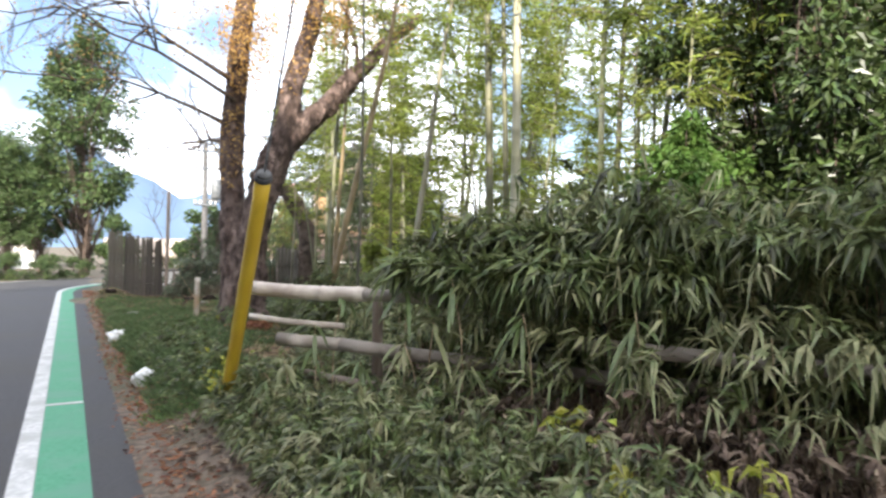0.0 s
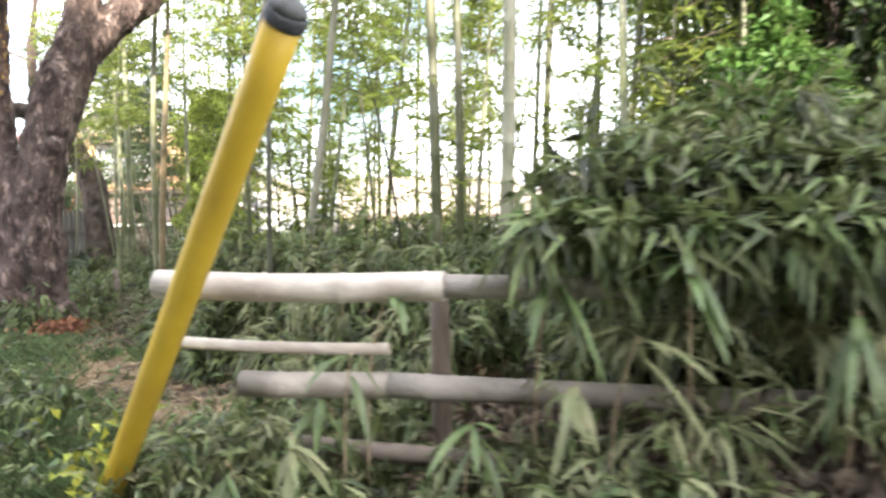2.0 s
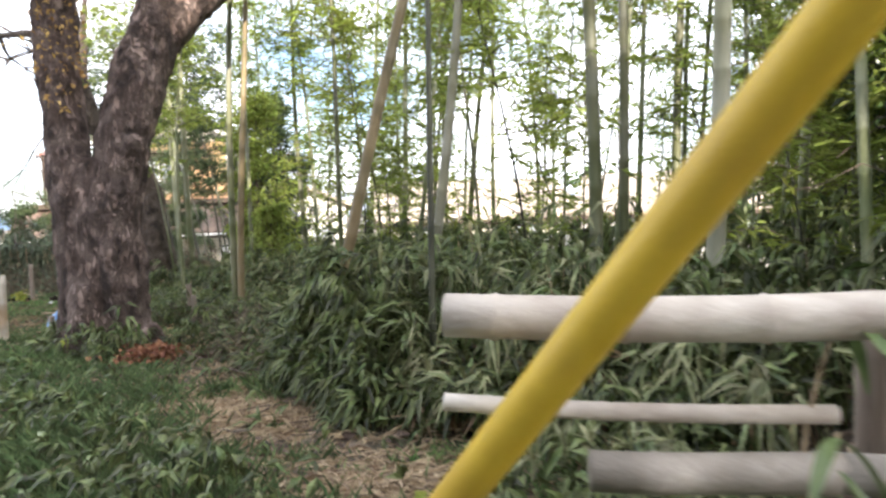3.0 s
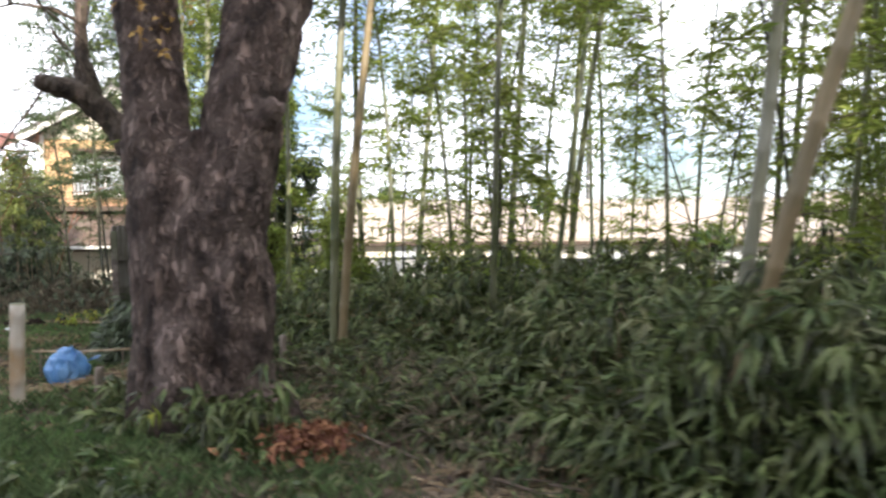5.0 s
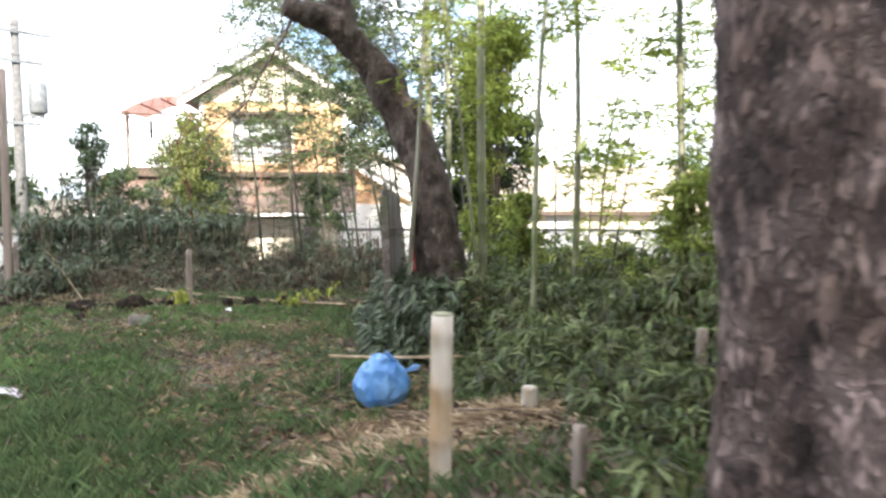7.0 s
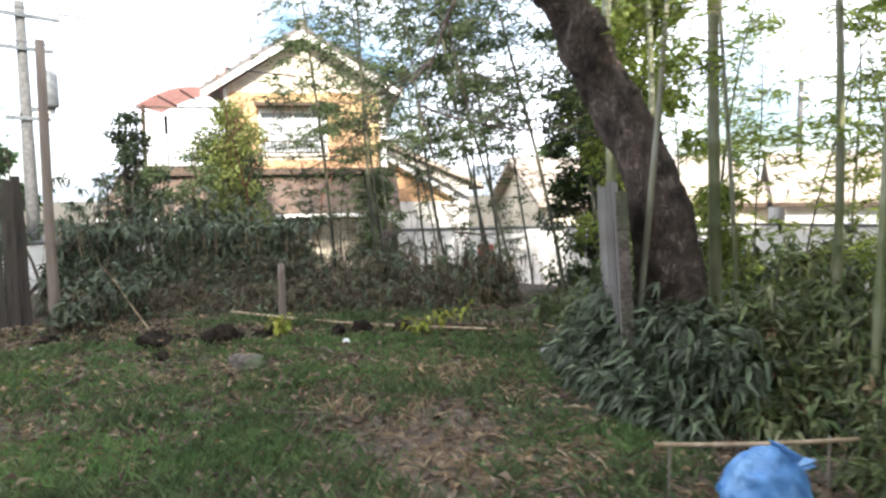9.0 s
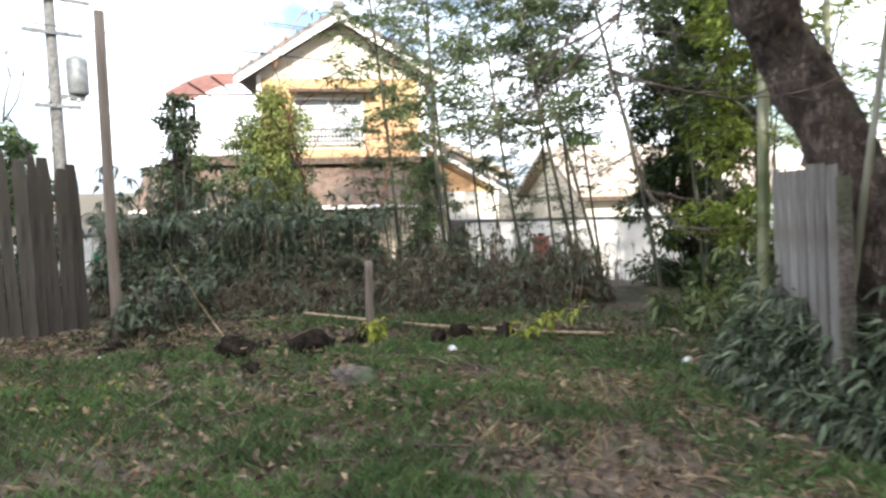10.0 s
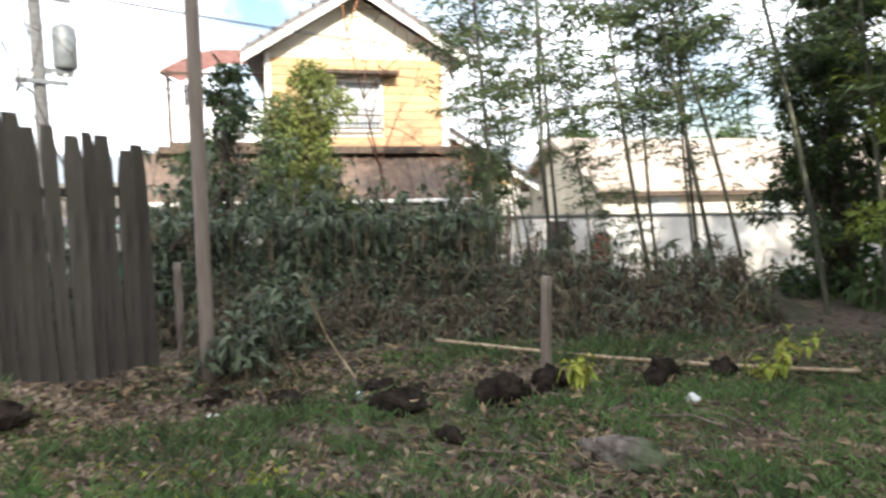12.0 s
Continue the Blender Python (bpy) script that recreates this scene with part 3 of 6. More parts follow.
V, F = tubes(twig_spray(np.array((4.3, 16.2, 4.2)) - O2, (-0.6, 0.4, 0.3), 1.6, 0.03, 2, 2) + twig_spray(np.array((4.6, 16.05, 2.95)) - O2, (-0.3, 0.5, 0.8), 0.9, 0.02, 2, 1)
             + twig_spray(np.array((3.9, 16.3, 3.35)) - O2, (-0.5, 0.2, -0.5), 1.5, 0.02, 2, 2))
tagged(part("branch_spray", mesh_of("branch_spray", V, F, M_TWIG, True), None, leaner, "thin bare twigs"), kind="stuff")


# ---- bamboo ----
def bamboo(height, radius, mat, n_leaf, bow, seed, low=0.3, spread=0.75, leaf=M_BLEAF):
    """One bamboo: jointed culm, thin branches, feathery crown; its root at the origin."""
    global rng
    rng = np.random.default_rng(seed)
    z = np.linspace(-0.2, height, 26)
    k = np.clip(z / height, 0, 1)
    a = rng.uniform(0, 6.28)
    path = np.stack([bow * k ** 2.2 * math.cos(a) + 0.03 * np.sin(k * 7), bow * k ** 2.2 * math.sin(a) + 0.03 * np.cos(k * 6) - 0.03, z - 0.25 * abs(bow) * k ** 3, radius * (1 - 0.85 * k ** 1.6)], 1)
    root = thing("bamboo", "", "")
    V, F = tube(path, 9, nodes=0.30)
    part("culm", mesh_of("culm", V, F, mat, True), None, root)
    nb = int(height * 7)
    bk = rng.uniform(low, 1, nb)
    bp = np.stack([np.interp(bk * height, z, path[:, c]) for c in range(3)], 1)
    ang = rng.uniform(0, 6.28, nb)
    bd = np.stack([np.cos(ang), np.sin(ang), rng.uniform(0.05, 0.55, nb)], 1)
    bl = spread * rng.uniform(0.5, 1.2, nb) * (1.15 - 0.5 * bk)
    mid = bp + bd * bl[:, None] * 0.5
    end = bp + bd * bl[:, None] - np.array([0, 0, 0.35]) * bl[:, None]
    V, F = tubes([tube([(*p, 0.006), (*m, 0.0045), (*e, 0.002)], 3) for p, m, e in zip(bp, mid, end)])
    tagged(part("branch_spray", mesh_of("branch_spray", V, F, M_TWIG), None, root), kind="stuff")
    pick = rng.integers(0, nb, n_leaf // 5)
    f = rng.uniform(0.25, 1.05, (len(pick), 1))
    c = (1 - f) ** 2 * bp[pick] + 2 * f * (1 - f) * mid[pick] + f ** 2 * end[pick]
    c = np.repeat(c + rng.normal(0, 0.10, c.shape) * [1.4, 1.4, 0.45], 5, 0) + rng.normal(0, 0.03, (len(c) * 5, 3)) * [1.4, 1.4, 0.5]
    V, F = blades(c, rng.normal(0, 0.8, c.shape) * [1, 1, 0.35] + np.array([0, 0, -0.16]), rng.uniform(0.10, 0.19, len(c)), 0.027, 0.12)
    tagged(part("crown", mesh_of("crown", V, F, leaf), None, root), kind="stuff")
    return root


kinds = [(7.5, 0.032, M_CULM, 1900, 0.9, 11, 0.45), (8.5, 0.04, M_CULM, 2100, 0.6, 12, 0.45), (6.0, 0.022, M_CULM, 1300, 1.1, 13, 0.45), (9.0, 0.045, M_CULM, 2100, 0.4, 14, 0.45), (3.8, 0.012, M_CULM_DARK, 700, 0.7, 15, 0.2)]
green = [bamboo(*k) for k in kinds]
pale = [bamboo(8.5, 0.058, M_CULM_PALE, 1900, 0.4, 21, 0.45), bamboo(7.5, 0.045, M_CULM_PALE, 1900, 0.5, 22, 0.45)]
tan = bamboo(6.5, 0.042, M_CULM_TAN, 260, 0.2, 31, low=0.6)
pole = bamboo(6.0, 0.024, M_CULM_PALE, 200, 0.05, 32, 0.7)
slim = [bamboo(5.8, 0.024, M_CULM_DARK, 1500, 1.0, 41, low=0.35, spread=0.8, leaf=M_SLEAF), bamboo(4.8, 0.018, M_CULM_DARK, 1000, 0.9, 42, low=0.25, spread=0.6, leaf=M_SLEAF)]
dark_slim = bamboo(6.4, 0.027, M_CULM_DARK, 2700, 0.25, 43, low=0.36, spread=0.95, leaf=M_SLEAF)
rng = np.random.default_rng(5)
first = set()


def plant(src, x, y, turn, lx=0.0, ly=0.0, s=1.0, label="green bamboo culm with feathery yellow-green leaves", group="bamboo grove"):
    """Sets a bamboo at (x, y), leaning by lx and ly metres a metre of height."""
    lean = Matrix.Identity(4)
    lean[0][2], lean[1][2] = 0, 0
    tilt = Vector((0, 0, 1)).rotation_difference(Vector((lx, ly, 1))).to_matrix().to_4x4()
    m = Matrix.Translation((x, y, float(ground_z(x, y)))) @ tilt @ pose(0, 0, 0, 0, 0, turn) @ Matrix.Diagonal((s, s, s, 1))
    if src.name in first:
        ob = copy_thing(src, m)
    else:
        first.add(src.name)
        ob = src
        ob.matrix_world = m
    return tagged(ob, label, "bamboo", group)


PALE = "thick pale bamboo culm rising from the thicket"
for src, x, y, lx, ly, lab in (
        (pale[0], 4.19, 5.98, 0.02, -0.03, PALE), (pale[1], 3.97, 8.34, 0.13, -0.10, PALE), (green[1], 4.17, 11.62, 0.02, -0.02, "green bamboo culm beside the leaning dry pole"),
        (tan, 4.2, 11.56, -0.01, -0.12, "slim dry tan bamboo pole leaning beside the big tree"), (pole, 4.5, 15.37, 0.02, -0.05, "thin straight pale bamboo culm before the plank panel"), (tan, 2.79, 8.18, 0.115, -0.28, "dry yellow bamboo culm leaning over the thicket")):
    plant(src, x, y, rng.uniform(0, 360), lx, ly, 1.0, lab)
for n, (x, y, lx, ly) in enumerate(((4.79, 10.35, 0.02, -0.04), (8.34, 13.88, 0.03, -0.03), (5.96, 9.23, 0.0, -0.02), (7.9, 11.1, 0.07, -0.09), (6.04, 10.46, 0.08, -0.08), (5.45, 15.11, 0, 0),
                                    (5.0, 14.8, -0.02, 0.03), (4.9, 5.2, 0.0, 0.03), (5.6, 7.4, 0.03, -0.05), (4.6, 7.0, 0.02, 0.0), (5.1, 4.4, 0, 0), (6.1, 14.4, 0.03, 0.02), (4.65, 13.9, 0.0, 0.02), (5.8, 16.2, 0, 0), (9.73, 14.96, 0.03, -0.02), (10.9, 14.6, 0.03, -0.02))):
    plant(green[(n * 3) % 4], x, y, rng.uniform(0, 360), lx, ly, rng.uniform(0.9, 1.1))
spots = []
while len(spots) < 50:
    x, y = rng.uniform(4.8, 13.5), (rng.uniform(6, 16) if len(spots) > 34 else rng.uniform(-1.5, 18.5))
    if y < 5.5 and len(spots) % 3 == 0 and rng.uniform() < 0.75 or y > 16.5 and x < 6.5 or x > 5.6 and 13.9 < y < 16.7 or math.hypot(x - 6.6, y - 3.9) < 1.0 or any(math.hypot(x - a, y - b) < 0.55 for a, b in spots):
        continue
    spots.append((x, y))
for n, (x, y) in enumerate(spots):
    plant(green[n % 5], x, y, rng.uniform(0, 360), rng.normal(0.02, 0.05), rng.normal(-0.02, 0.05), rng.uniform(0.8, 1.15))
for n, (x, y) in enumerate(((10.4, 20.2), (8.2, 21.9), (9.0, 22.6), (10.6, 21.6), (11.2, 18.6), (8.9, 21.3), (9.9, 22.5), (12.0, 21.5))):
    plant(slim[n % 2], x, y, rng.uniform(0, 360), rng.normal(-0.10, 0.03), rng.normal(0.10, 0.03), rng.uniform(0.85, 1.12), "slender arching bamboo behind the garden hedge", "slender bamboo")


for n, (x, y, lx, ly) in enumerate(((6.69, 21.53, -0.057, 0.079), (7.13, 20.80, -0.074, 0.126), (7.07, 20.91, -0.052, 0.089), (7.57, 19.85, -0.072, 0.167), (7.80, 19.14, -0.062, 0.19), (7.88, 18.83, -0.069, 0.23), (8.02, 18.09, -0.04, 0.208), (8.08, 17.53, -0.017, 0.148), (8.6, 19.6, -0.06, 0.15), (9.2, 20.4, -0.08, 0.13))):
    plant(dark_slim, x, y, 47 * n, lx, ly, (1.0, 0.9, 1.08, 0.95)[n % 4], "slender dark bamboo leaning over the hedge", "slender bamboo")
plant(bamboo(6.5, 0.021, M_CULM_DARK, 300, 0.05, 17, 0.6), 2.85, 7.14, 40, 0.0, 0.0, 1.0, "thin dark bamboo culm before the thicket")
for n in range(20):
    plant(green[4], rng.uniform(5.0, 9.5), rng.uniform(4, 14), rng.uniform(0, 360), rng.normal(0, 0.08), rng.normal(0, 0.08), rng.uniform(0.7, 1.1), "thin dark sapling stem inside the grove", "grove saplings")
for n, (x, y) in enumerate(((6.2, 21.2), (7.4, 22.3))):
    plant(slim[1], x, y, rng.uniform(0, 360), rng.normal(-0.06, 0.03), rng.normal(0.05, 0.03), 0.8, "slender arching bamboo behind the garden hedge", "slender bamboo")


for n in range(5):
    plant(green[4], 6.4 + 1.2 * n, 14.2 + 2.2 * ((n * 0.37) % 1), 71 * n, 0.03, -0.04, 0.8 + 0.08 * (n % 4), "thin dark sapling stem inside the grove", "grove saplings")
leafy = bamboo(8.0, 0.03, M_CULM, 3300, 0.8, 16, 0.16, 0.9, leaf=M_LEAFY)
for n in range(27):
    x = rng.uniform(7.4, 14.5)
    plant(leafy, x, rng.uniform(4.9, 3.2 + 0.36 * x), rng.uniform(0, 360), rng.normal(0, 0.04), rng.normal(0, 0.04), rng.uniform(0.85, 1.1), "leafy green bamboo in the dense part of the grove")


# ---- evergreen trees and shrubs ----
def leafy_tree(name, label, height, radius, base, n_leaf, mat, size, clumps, trunk_r, seed, bark=M_BARK2, squash=1.0, cat="tree"):
    """A tapered trunk, limbs to every clump, and a ragged crown of small leaves; its root at the origin."""
    global rng
    rng = np.random.default_rng(seed)
    root = thing(name, label, cat)
    c = ball(clumps, (radius, radius, 1), 0.5)
    c[:, 2] = rng.uniform(base, height, clumps)
    c[:, :2] *= np.sqrt(np.clip(1 - ((c[:, 2:] - base) / (height - base)) ** 2.2, 0.05, 1))
    trunk = curve([(0, 0, -0.2, trunk_r * 1.25), (0.05 * radius, 0, base * 0.6, trunk_r), (-0.06 * radius, 0.05, (base + height) / 2, trunk_r * 0.6), (0, 0, height * 0.95, trunk_r * 0.15)], 14)
    parts = [tube(trunk, 10, 0.05)]
    for q in c:
        s = trunk[int(np.clip((q[2] / height - 0.22) * 14, 2, 12))]
        parts.append(tube([(*s[:3], trunk_r * 0.2), (*(s[:3] * 0.45 + q * 0.55 + rng.normal(0, 0.1, 3)), trunk_r * 0.13), (*q, trunk_r * 0.05)], 5))
    V, F = tubes(parts)
    part("trunk", mesh_of("trunk", V, F, bark, True), None, root)
    pick = rng.integers(0, clumps, n_leaf)
    size_c = rng.uniform(0.16, 0.34, clumps) * radius
    p = c[pick] + ball(n_leaf, (1, 1, 0.75), 0.45) * size_c[pick][:, None]
    V, F = blades(p, unit(p - c[pick]) + rng.normal(0, 0.6, p.shape) - [0, 0, 0.25], size * rng.uniform(0.7, 1.3, n_leaf), size * 0.5, 0.15)
    tagged(part("crown", mesh_of("crown", V, F, mat), None, root), kind="stuff")
    return root


def put(ob, x, y, turn=0, s=1.0):
    ob.matrix_world = Matrix.Translation((x, y, float(ground_z(x, y)))) @ pose(0, 0, 0, 0, 0, turn) @ Matrix.Diagonal((s, s, s, 1))
    return ob


put(leafy_tree("evergreen_tree", "dense dark green evergreen tree behind the bamboo fence", 7.5, 1.7, 0.9, 34000, M_DLEAF, 0.12, 130, 0.10, 51), 6.6, 3.9)
put(leafy_tree("evergreen_tree", "dark evergreen tree with a few yellowing leaves", 6.5, 1.6, 0.7, 26000, M_DLEAF, 0.12, 100, 0.09, 52), 7.3, 1.6)
put(leafy_tree("evergreen_tree", "dense glossy dark green evergreen beside the hedge", 4.5, 1.0, 0.1, 20000, M_DLEAF, 0.09, 85, 0.05, 53), 9.3, 18.2)
put(leafy_tree("evergreen_tree", "sunlit yellow-green shrub tree by the grove", 4.2, 1.0, 0.1, 9000, M_BLEAF, 0.09, 50, 0.04, 54), 8.0, 16.9)
put(leafy_tree("shrub", "bright fresh green shrub before the dark evergreen", 2.55, 0.62, 1.4, 5200, M_FRESH, 0.09, 34, 0.035, 65, cat="shrub"), 4.9, 4.1)
put(leafy_tree("shrub", "round green shrub in front of the balcony", 3.0, 0.6, 0.9, 2600, M_DLEAF, 0.08, 34, 0.05, 55, cat="shrub"), 4.52, 24.0)
put(leafy_tree("slender_tree", "feathery olive green tree before the house corner", 4.0, 1.05, 1.1, 5600, M_OLIVE, 0.10, 50, 0.05, 66), 7.45, 26.0)
put(leafy_tree("shrub", "dark leafy shrub shading the foot of the house wall", 4.2, 1.3, 0.4, 11000, M_SLEAF, 0.10, 70, 0.05, 67, cat="shrub"), 8.6, 27.8)
put(leafy_tree("shrub", "dark leafy shrub before the house yard", 3.4, 1.1, 0.3, 7000, M_SLEAF, 0.10, 50, 0.05, 68, cat="shrub"), 6.4, 27.6)
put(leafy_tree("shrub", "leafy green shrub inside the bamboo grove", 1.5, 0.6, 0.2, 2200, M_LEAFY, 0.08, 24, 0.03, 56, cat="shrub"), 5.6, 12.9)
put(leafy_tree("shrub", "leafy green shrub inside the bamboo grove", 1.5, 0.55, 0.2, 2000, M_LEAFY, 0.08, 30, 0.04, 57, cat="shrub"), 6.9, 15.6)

put(leafy_tree("shrub", "feathery brown-green shrub before the house wall", 3.7, 0.85, 0.3, 5200, M_SLEAF, 0.08, 34, 0.03, 58, cat="shrub"), 6.9, 26.4)
put(leafy_tree("shrub", "feathery brown-green shrub beside the annex", 2.6, 0.8, 0.2, 3600, M_SLEAF, 0.08, 30, 0.03, 59, cat="shrub"), 10.4, 24.6)
put(leafy_tree("shrub", "low leafy shrub behind the garden hedge", 1.9, 0.7, 0.2, 3000, M_SLEAF, 0.08, 26, 0.03, 60, cat="shrub"), 9.2, 23.4)

# roadside evergreens beyond the bend, and unseen rows added across the road to shade the verge
pine = leafy_tree("roadside_tree", "tall leafy evergreen beside the bend of the road", 13.0, 2.9, 3.0, 13500, M_PINE, 0.26, 75, 0.20, 61)
put(pine, 0.6, 38.5)
for x, y, s, a in ((-2.6, 37.6, 0.52, 80), (-3.4, 42.0, 0.6, 130), (-1.4, 41, 0.55, 10)):
    tagged(copy_thing(pine, Matrix.Translation((x, y, 0)) @ pose(0, 0, 0, 0, 0, a) @ Matrix.Diagonal((s, s, s, 1))), "smaller evergreen beside the bend of the road", "tree")
shade = leafy_tree("roadside_tree", "unseen evergreen added across the road to shade the verge", 13.5, 3.0, 0.8, 9000, M_PINE, 0.5, 90, 0.25, 62)
put(shade, -10.5, -5.0)
tagged(shade, group="trees across the road")
for n, (x, y, s) in enumerate(((-10.0, -1.0, 1.05), (-11.0, 3.0, 1.1), (-10.5, 7.0, 1.0), (-12, 11.0, 1.0), (-14.0, -3.0, 1.15), (-14.5, 1.0, 1.2), (-10.5, -9.0, 1.05), (-14.5, 5.5, 1.15), (-11, -13, 1.05), (-10.5, -17, 1.0), (-14, -7.5, 1.1), (-14.5, -12, 1.1), (-11.5, -21, 1.0), (-14.5, -17, 1.1))):
    copy_thing(shade, Matrix.Translation((x, y, 0)) @ pose(0, 0, 0, 0, 0, 67 * n + 20) @ Matrix.Diagonal((s, s, s, 1)))
far_tree = leafy_tree("far_tree", "distant green tree beyond the houses", 5.0, 2.6, 0.4, 4000, M_PINE, 0.4, 30, 0.2, 63)
put(far_tree, 31, 33)
tagged(far_tree, group="far trees")
for n, (x, y, s) in enumerate(((37, 22, 0.8), (41, 12, 0.9), (34, 4, 0.7), (24, 42, 1.0), (46, 30, 1.1), (29, 14, 0.55), (9, 52, 0.9), (3, 58, 0.8), (44, -2, 0.9), (26, 24, 0.5))):
    copy_thing(far_tree, Matrix.Translation((x, y, -1.2 if x > 12 else 0)) @ pose(0, 0, 0, 0, 0, 51 * n) @ Matrix.Diagonal((s, s, s, 1)))
hedge = leafy_tree("bush", "low rounded green bush across the bend", 1.25, 1.1, 0.0, 3000, M_PINE, 0.10, 26, 0.04, 64, cat="bush")
put(hedge, -3.6, 34.6)
for x, y, s in ((-2.2, 34.9, 0.95), (-0.9, 35.4, 0.9), (-5.2, 33.8, 1.05), (0.2, 36.2, 0.8)):
    copy_thing(hedge, Matrix.Translation((x, y, 0)) @ pose(0, 0, 0, 0, 0, 90 * x) @ Matrix.Diagonal((s, s, s, 1)))


# ---- thickets and undergrowth ----
rng = np.random.default_rng(77)


def thicket(name, label, front, depth, top, n, mat, size=(0.11, 0.215), width=0.028, dry=0.0, low=0.0, lean=0.5, category="bamboo grass", stem=0, stem_mat=None):
    """Bamboo grass: fans of long blades over a strip behind a front line of (x, y); top: height at each front point."""
    fr, tp = np.array(front, float), np.array(top, float)
    s = np.r_[0, np.cumsum(np.linalg.norm(np.diff(fr, axis=0), axis=1))]
    fans = n // 6
    u = rng.uniform(0, s[-1], fans)
    x, y = np.interp(u, s, fr[:, 0]), np.interp(u, s, fr[:, 1])
    tan = np.stack([np.gradient(np.interp(np.linspace(0, s[-1], 50), s, fr[:, c])) for c in (0, 1)], 1)
    tan = unit(tan)[np.clip((u / s[-1] * 49).astype(int), 0, 49)]
    nrm = np.stack([-tan[:, 1], tan[:, 0]], 1)
    nrm *= np.where(nrm[:, :1] < 0, -1, 1)
    w = rng.uniform(0, 1, fans) ** 1.4 * depth
    x, y = x + nrm[:, 0] * w, y + nrm[:, 1] * w
    h = np.interp(u, s, tp) * (0.84 + 0.22 * wob(x, y, 2.7, 4) + 0.12 * wob(x, y, 7.1, 1)) * np.where(rng.uniform(0, 1, fans) < 0.07, 1.22, 1.0)
    prof = 0.35 + 0.65 * smooth(0, 0.45 * depth, w)
    z = low + np.maximum(h * prof - low, 0.12) * (rng.uniform(0, 1, fans) ** 0.6)
    P = np.stack([x, y, ground_z(x, y) + z], 1)
    out = np.c_[-nrm, np.zeros(fans)]
    D = unit(out * lean + rng.normal(0, 0.55, (fans, 3)) + np.array([0, 0, -0.1]))
    k = 6
    P6 = np.repeat(P, k, 0)
    D6 = np.repeat(D, k, 0) + rng.normal(0, 0.45, (fans * k, 3)) + np.array([0, 0, -0.25])
    V, F = leaves(P6, D6, rng.uniform(*size, fans * k), width * rng.uniform(0.7, 1.3, fans * k), 0.2, 0.12)
    ob = tagged(part(name, mesh_of(name, V, F, mat), None), label, category, kind="stuff")
    if stem:
        q = rng.integers(0, fans, stem)
        rows = []
        for a in q:
            g = np.array([P[a][0] + nrm[a][0] * 0.15, P[a][1] + nrm[a][1] * 0.15, float(ground_z(P[a][0], P[a][1]))])
            e = P[a]
            rows.append(tube([(*g, 0.005), (*(g * 0.5 + e * 0.5 + rng.normal(0, 0.05, 3)), 0.004), (*e, 0.003)], 4))
        V, F = tubes(rows)
        ob = tagged(part(name + "_stems", mesh_of(name + "_stems", V, F, stem_mat or M_STRAW), None), "thin dry brown stems inside the thicket", "stems", kind="stuff")
    return ob


# behind and over the rail fence, the tallest stand
F1B = [(5.1, -1.8), (4.25, 0.6), (3.5, 2.45), (2.9, 3.75), (2.6, 4.5)]
F1 = [(4.6, -2.0), (3.8, 0.4), (3.05, 2.2), (2.45, 3.5), (2.15, 4.25)]
thicket("bamboo_grass", "dense dark green bamboo grass hanging over the rail fence", F1B, 1.7, [1.75, 1.75, 1.75, 1.8, 1.45], 17000, M_SASA, size=(0.14, 0.27), width=0.033, stem=700, low=0.45, lean=0.3)
thicket("bamboo_grass_upper", "dark glossy bamboo grass above the rails", [(4.7, -1.3), (3.8, 1.2), (2.8, 3.4), (2.5, 4.3)], 1.2, [1.9, 1.95, 1.95, 1.55], 8400, M_SASA, size=(0.15, 0.29), width=0.034, low=1.28, lean=0.7)
# pale leaf colour stands in for light on the upper foliage
thicket("bamboo_grass_upper_pale", "pale leaves that paint lit bamboo grass above the rails", [(4.7, -1.3), (3.8, 1.2), (2.8, 3.4), (2.5, 4.3)], 1.0, [1.95, 2.0, 2.0, 1.6], 1300, M_SASA_PALE, size=(0.13, 0.27), width=0.03, low=1.2, lean=0.7)
thicket("bamboo_grass_drape", "single fans of bamboo grass drooping before the rails", F1, 0.5, [1.6, 1.6, 1.6, 1.6, 1.4], 1500, M_SASA, size=(0.14, 0.28), width=0.032, low=0.3, lean=0.7)
thicket("bamboo_grass_blades", "long narrow drooping bamboo grass blades before the rails", [(4.4, -2.0), (3.6, 0.4), (2.85, 2.2), (2.3, 3.4), (1.95, 4.2)], 0.5, [1.5, 1.5, 1.5, 1.5, 1.3], 900, M_SASA_PALE, size=(0.16, 0.3), width=0.02, low=0.4, lean=0.5)
thicket("bamboo_grass_blades", "long narrow drooping bamboo grass blades before the thicket", [(2.1, 5.0), (2.35, 6.2), (2.55, 7.2), (2.95, 8.4)], 0.5, [0.9, 0.95, 1.0, 0.9], 480, M_SASA_PALE, size=(0.14, 0.28), width=0.018, low=0.25, lean=0.5)
thicket("bamboo_grass_overhang", "clump of long bamboo grass leaves falling over the top rail", [(3.0, 2.5), (2.5, 3.35), (2.15, 3.95), (1.95, 4.25)], 0.5, [1.75, 1.75, 1.65, 1.45], 2600, M_SASA, size=(0.16, 0.3), width=0.034, low=1.05, lean=0.6)
# worn leaves; their brightness as if lit comes from the pale colour
thicket("bamboo_grass_pale", "pale worn bamboo grass leaves, a lit look in their colour", F1, 1.1, [1.7, 1.7, 1.7, 1.7, 1.4], 2000, M_SASA_PALE, size=(0.13, 0.27), width=0.03, low=0.7)
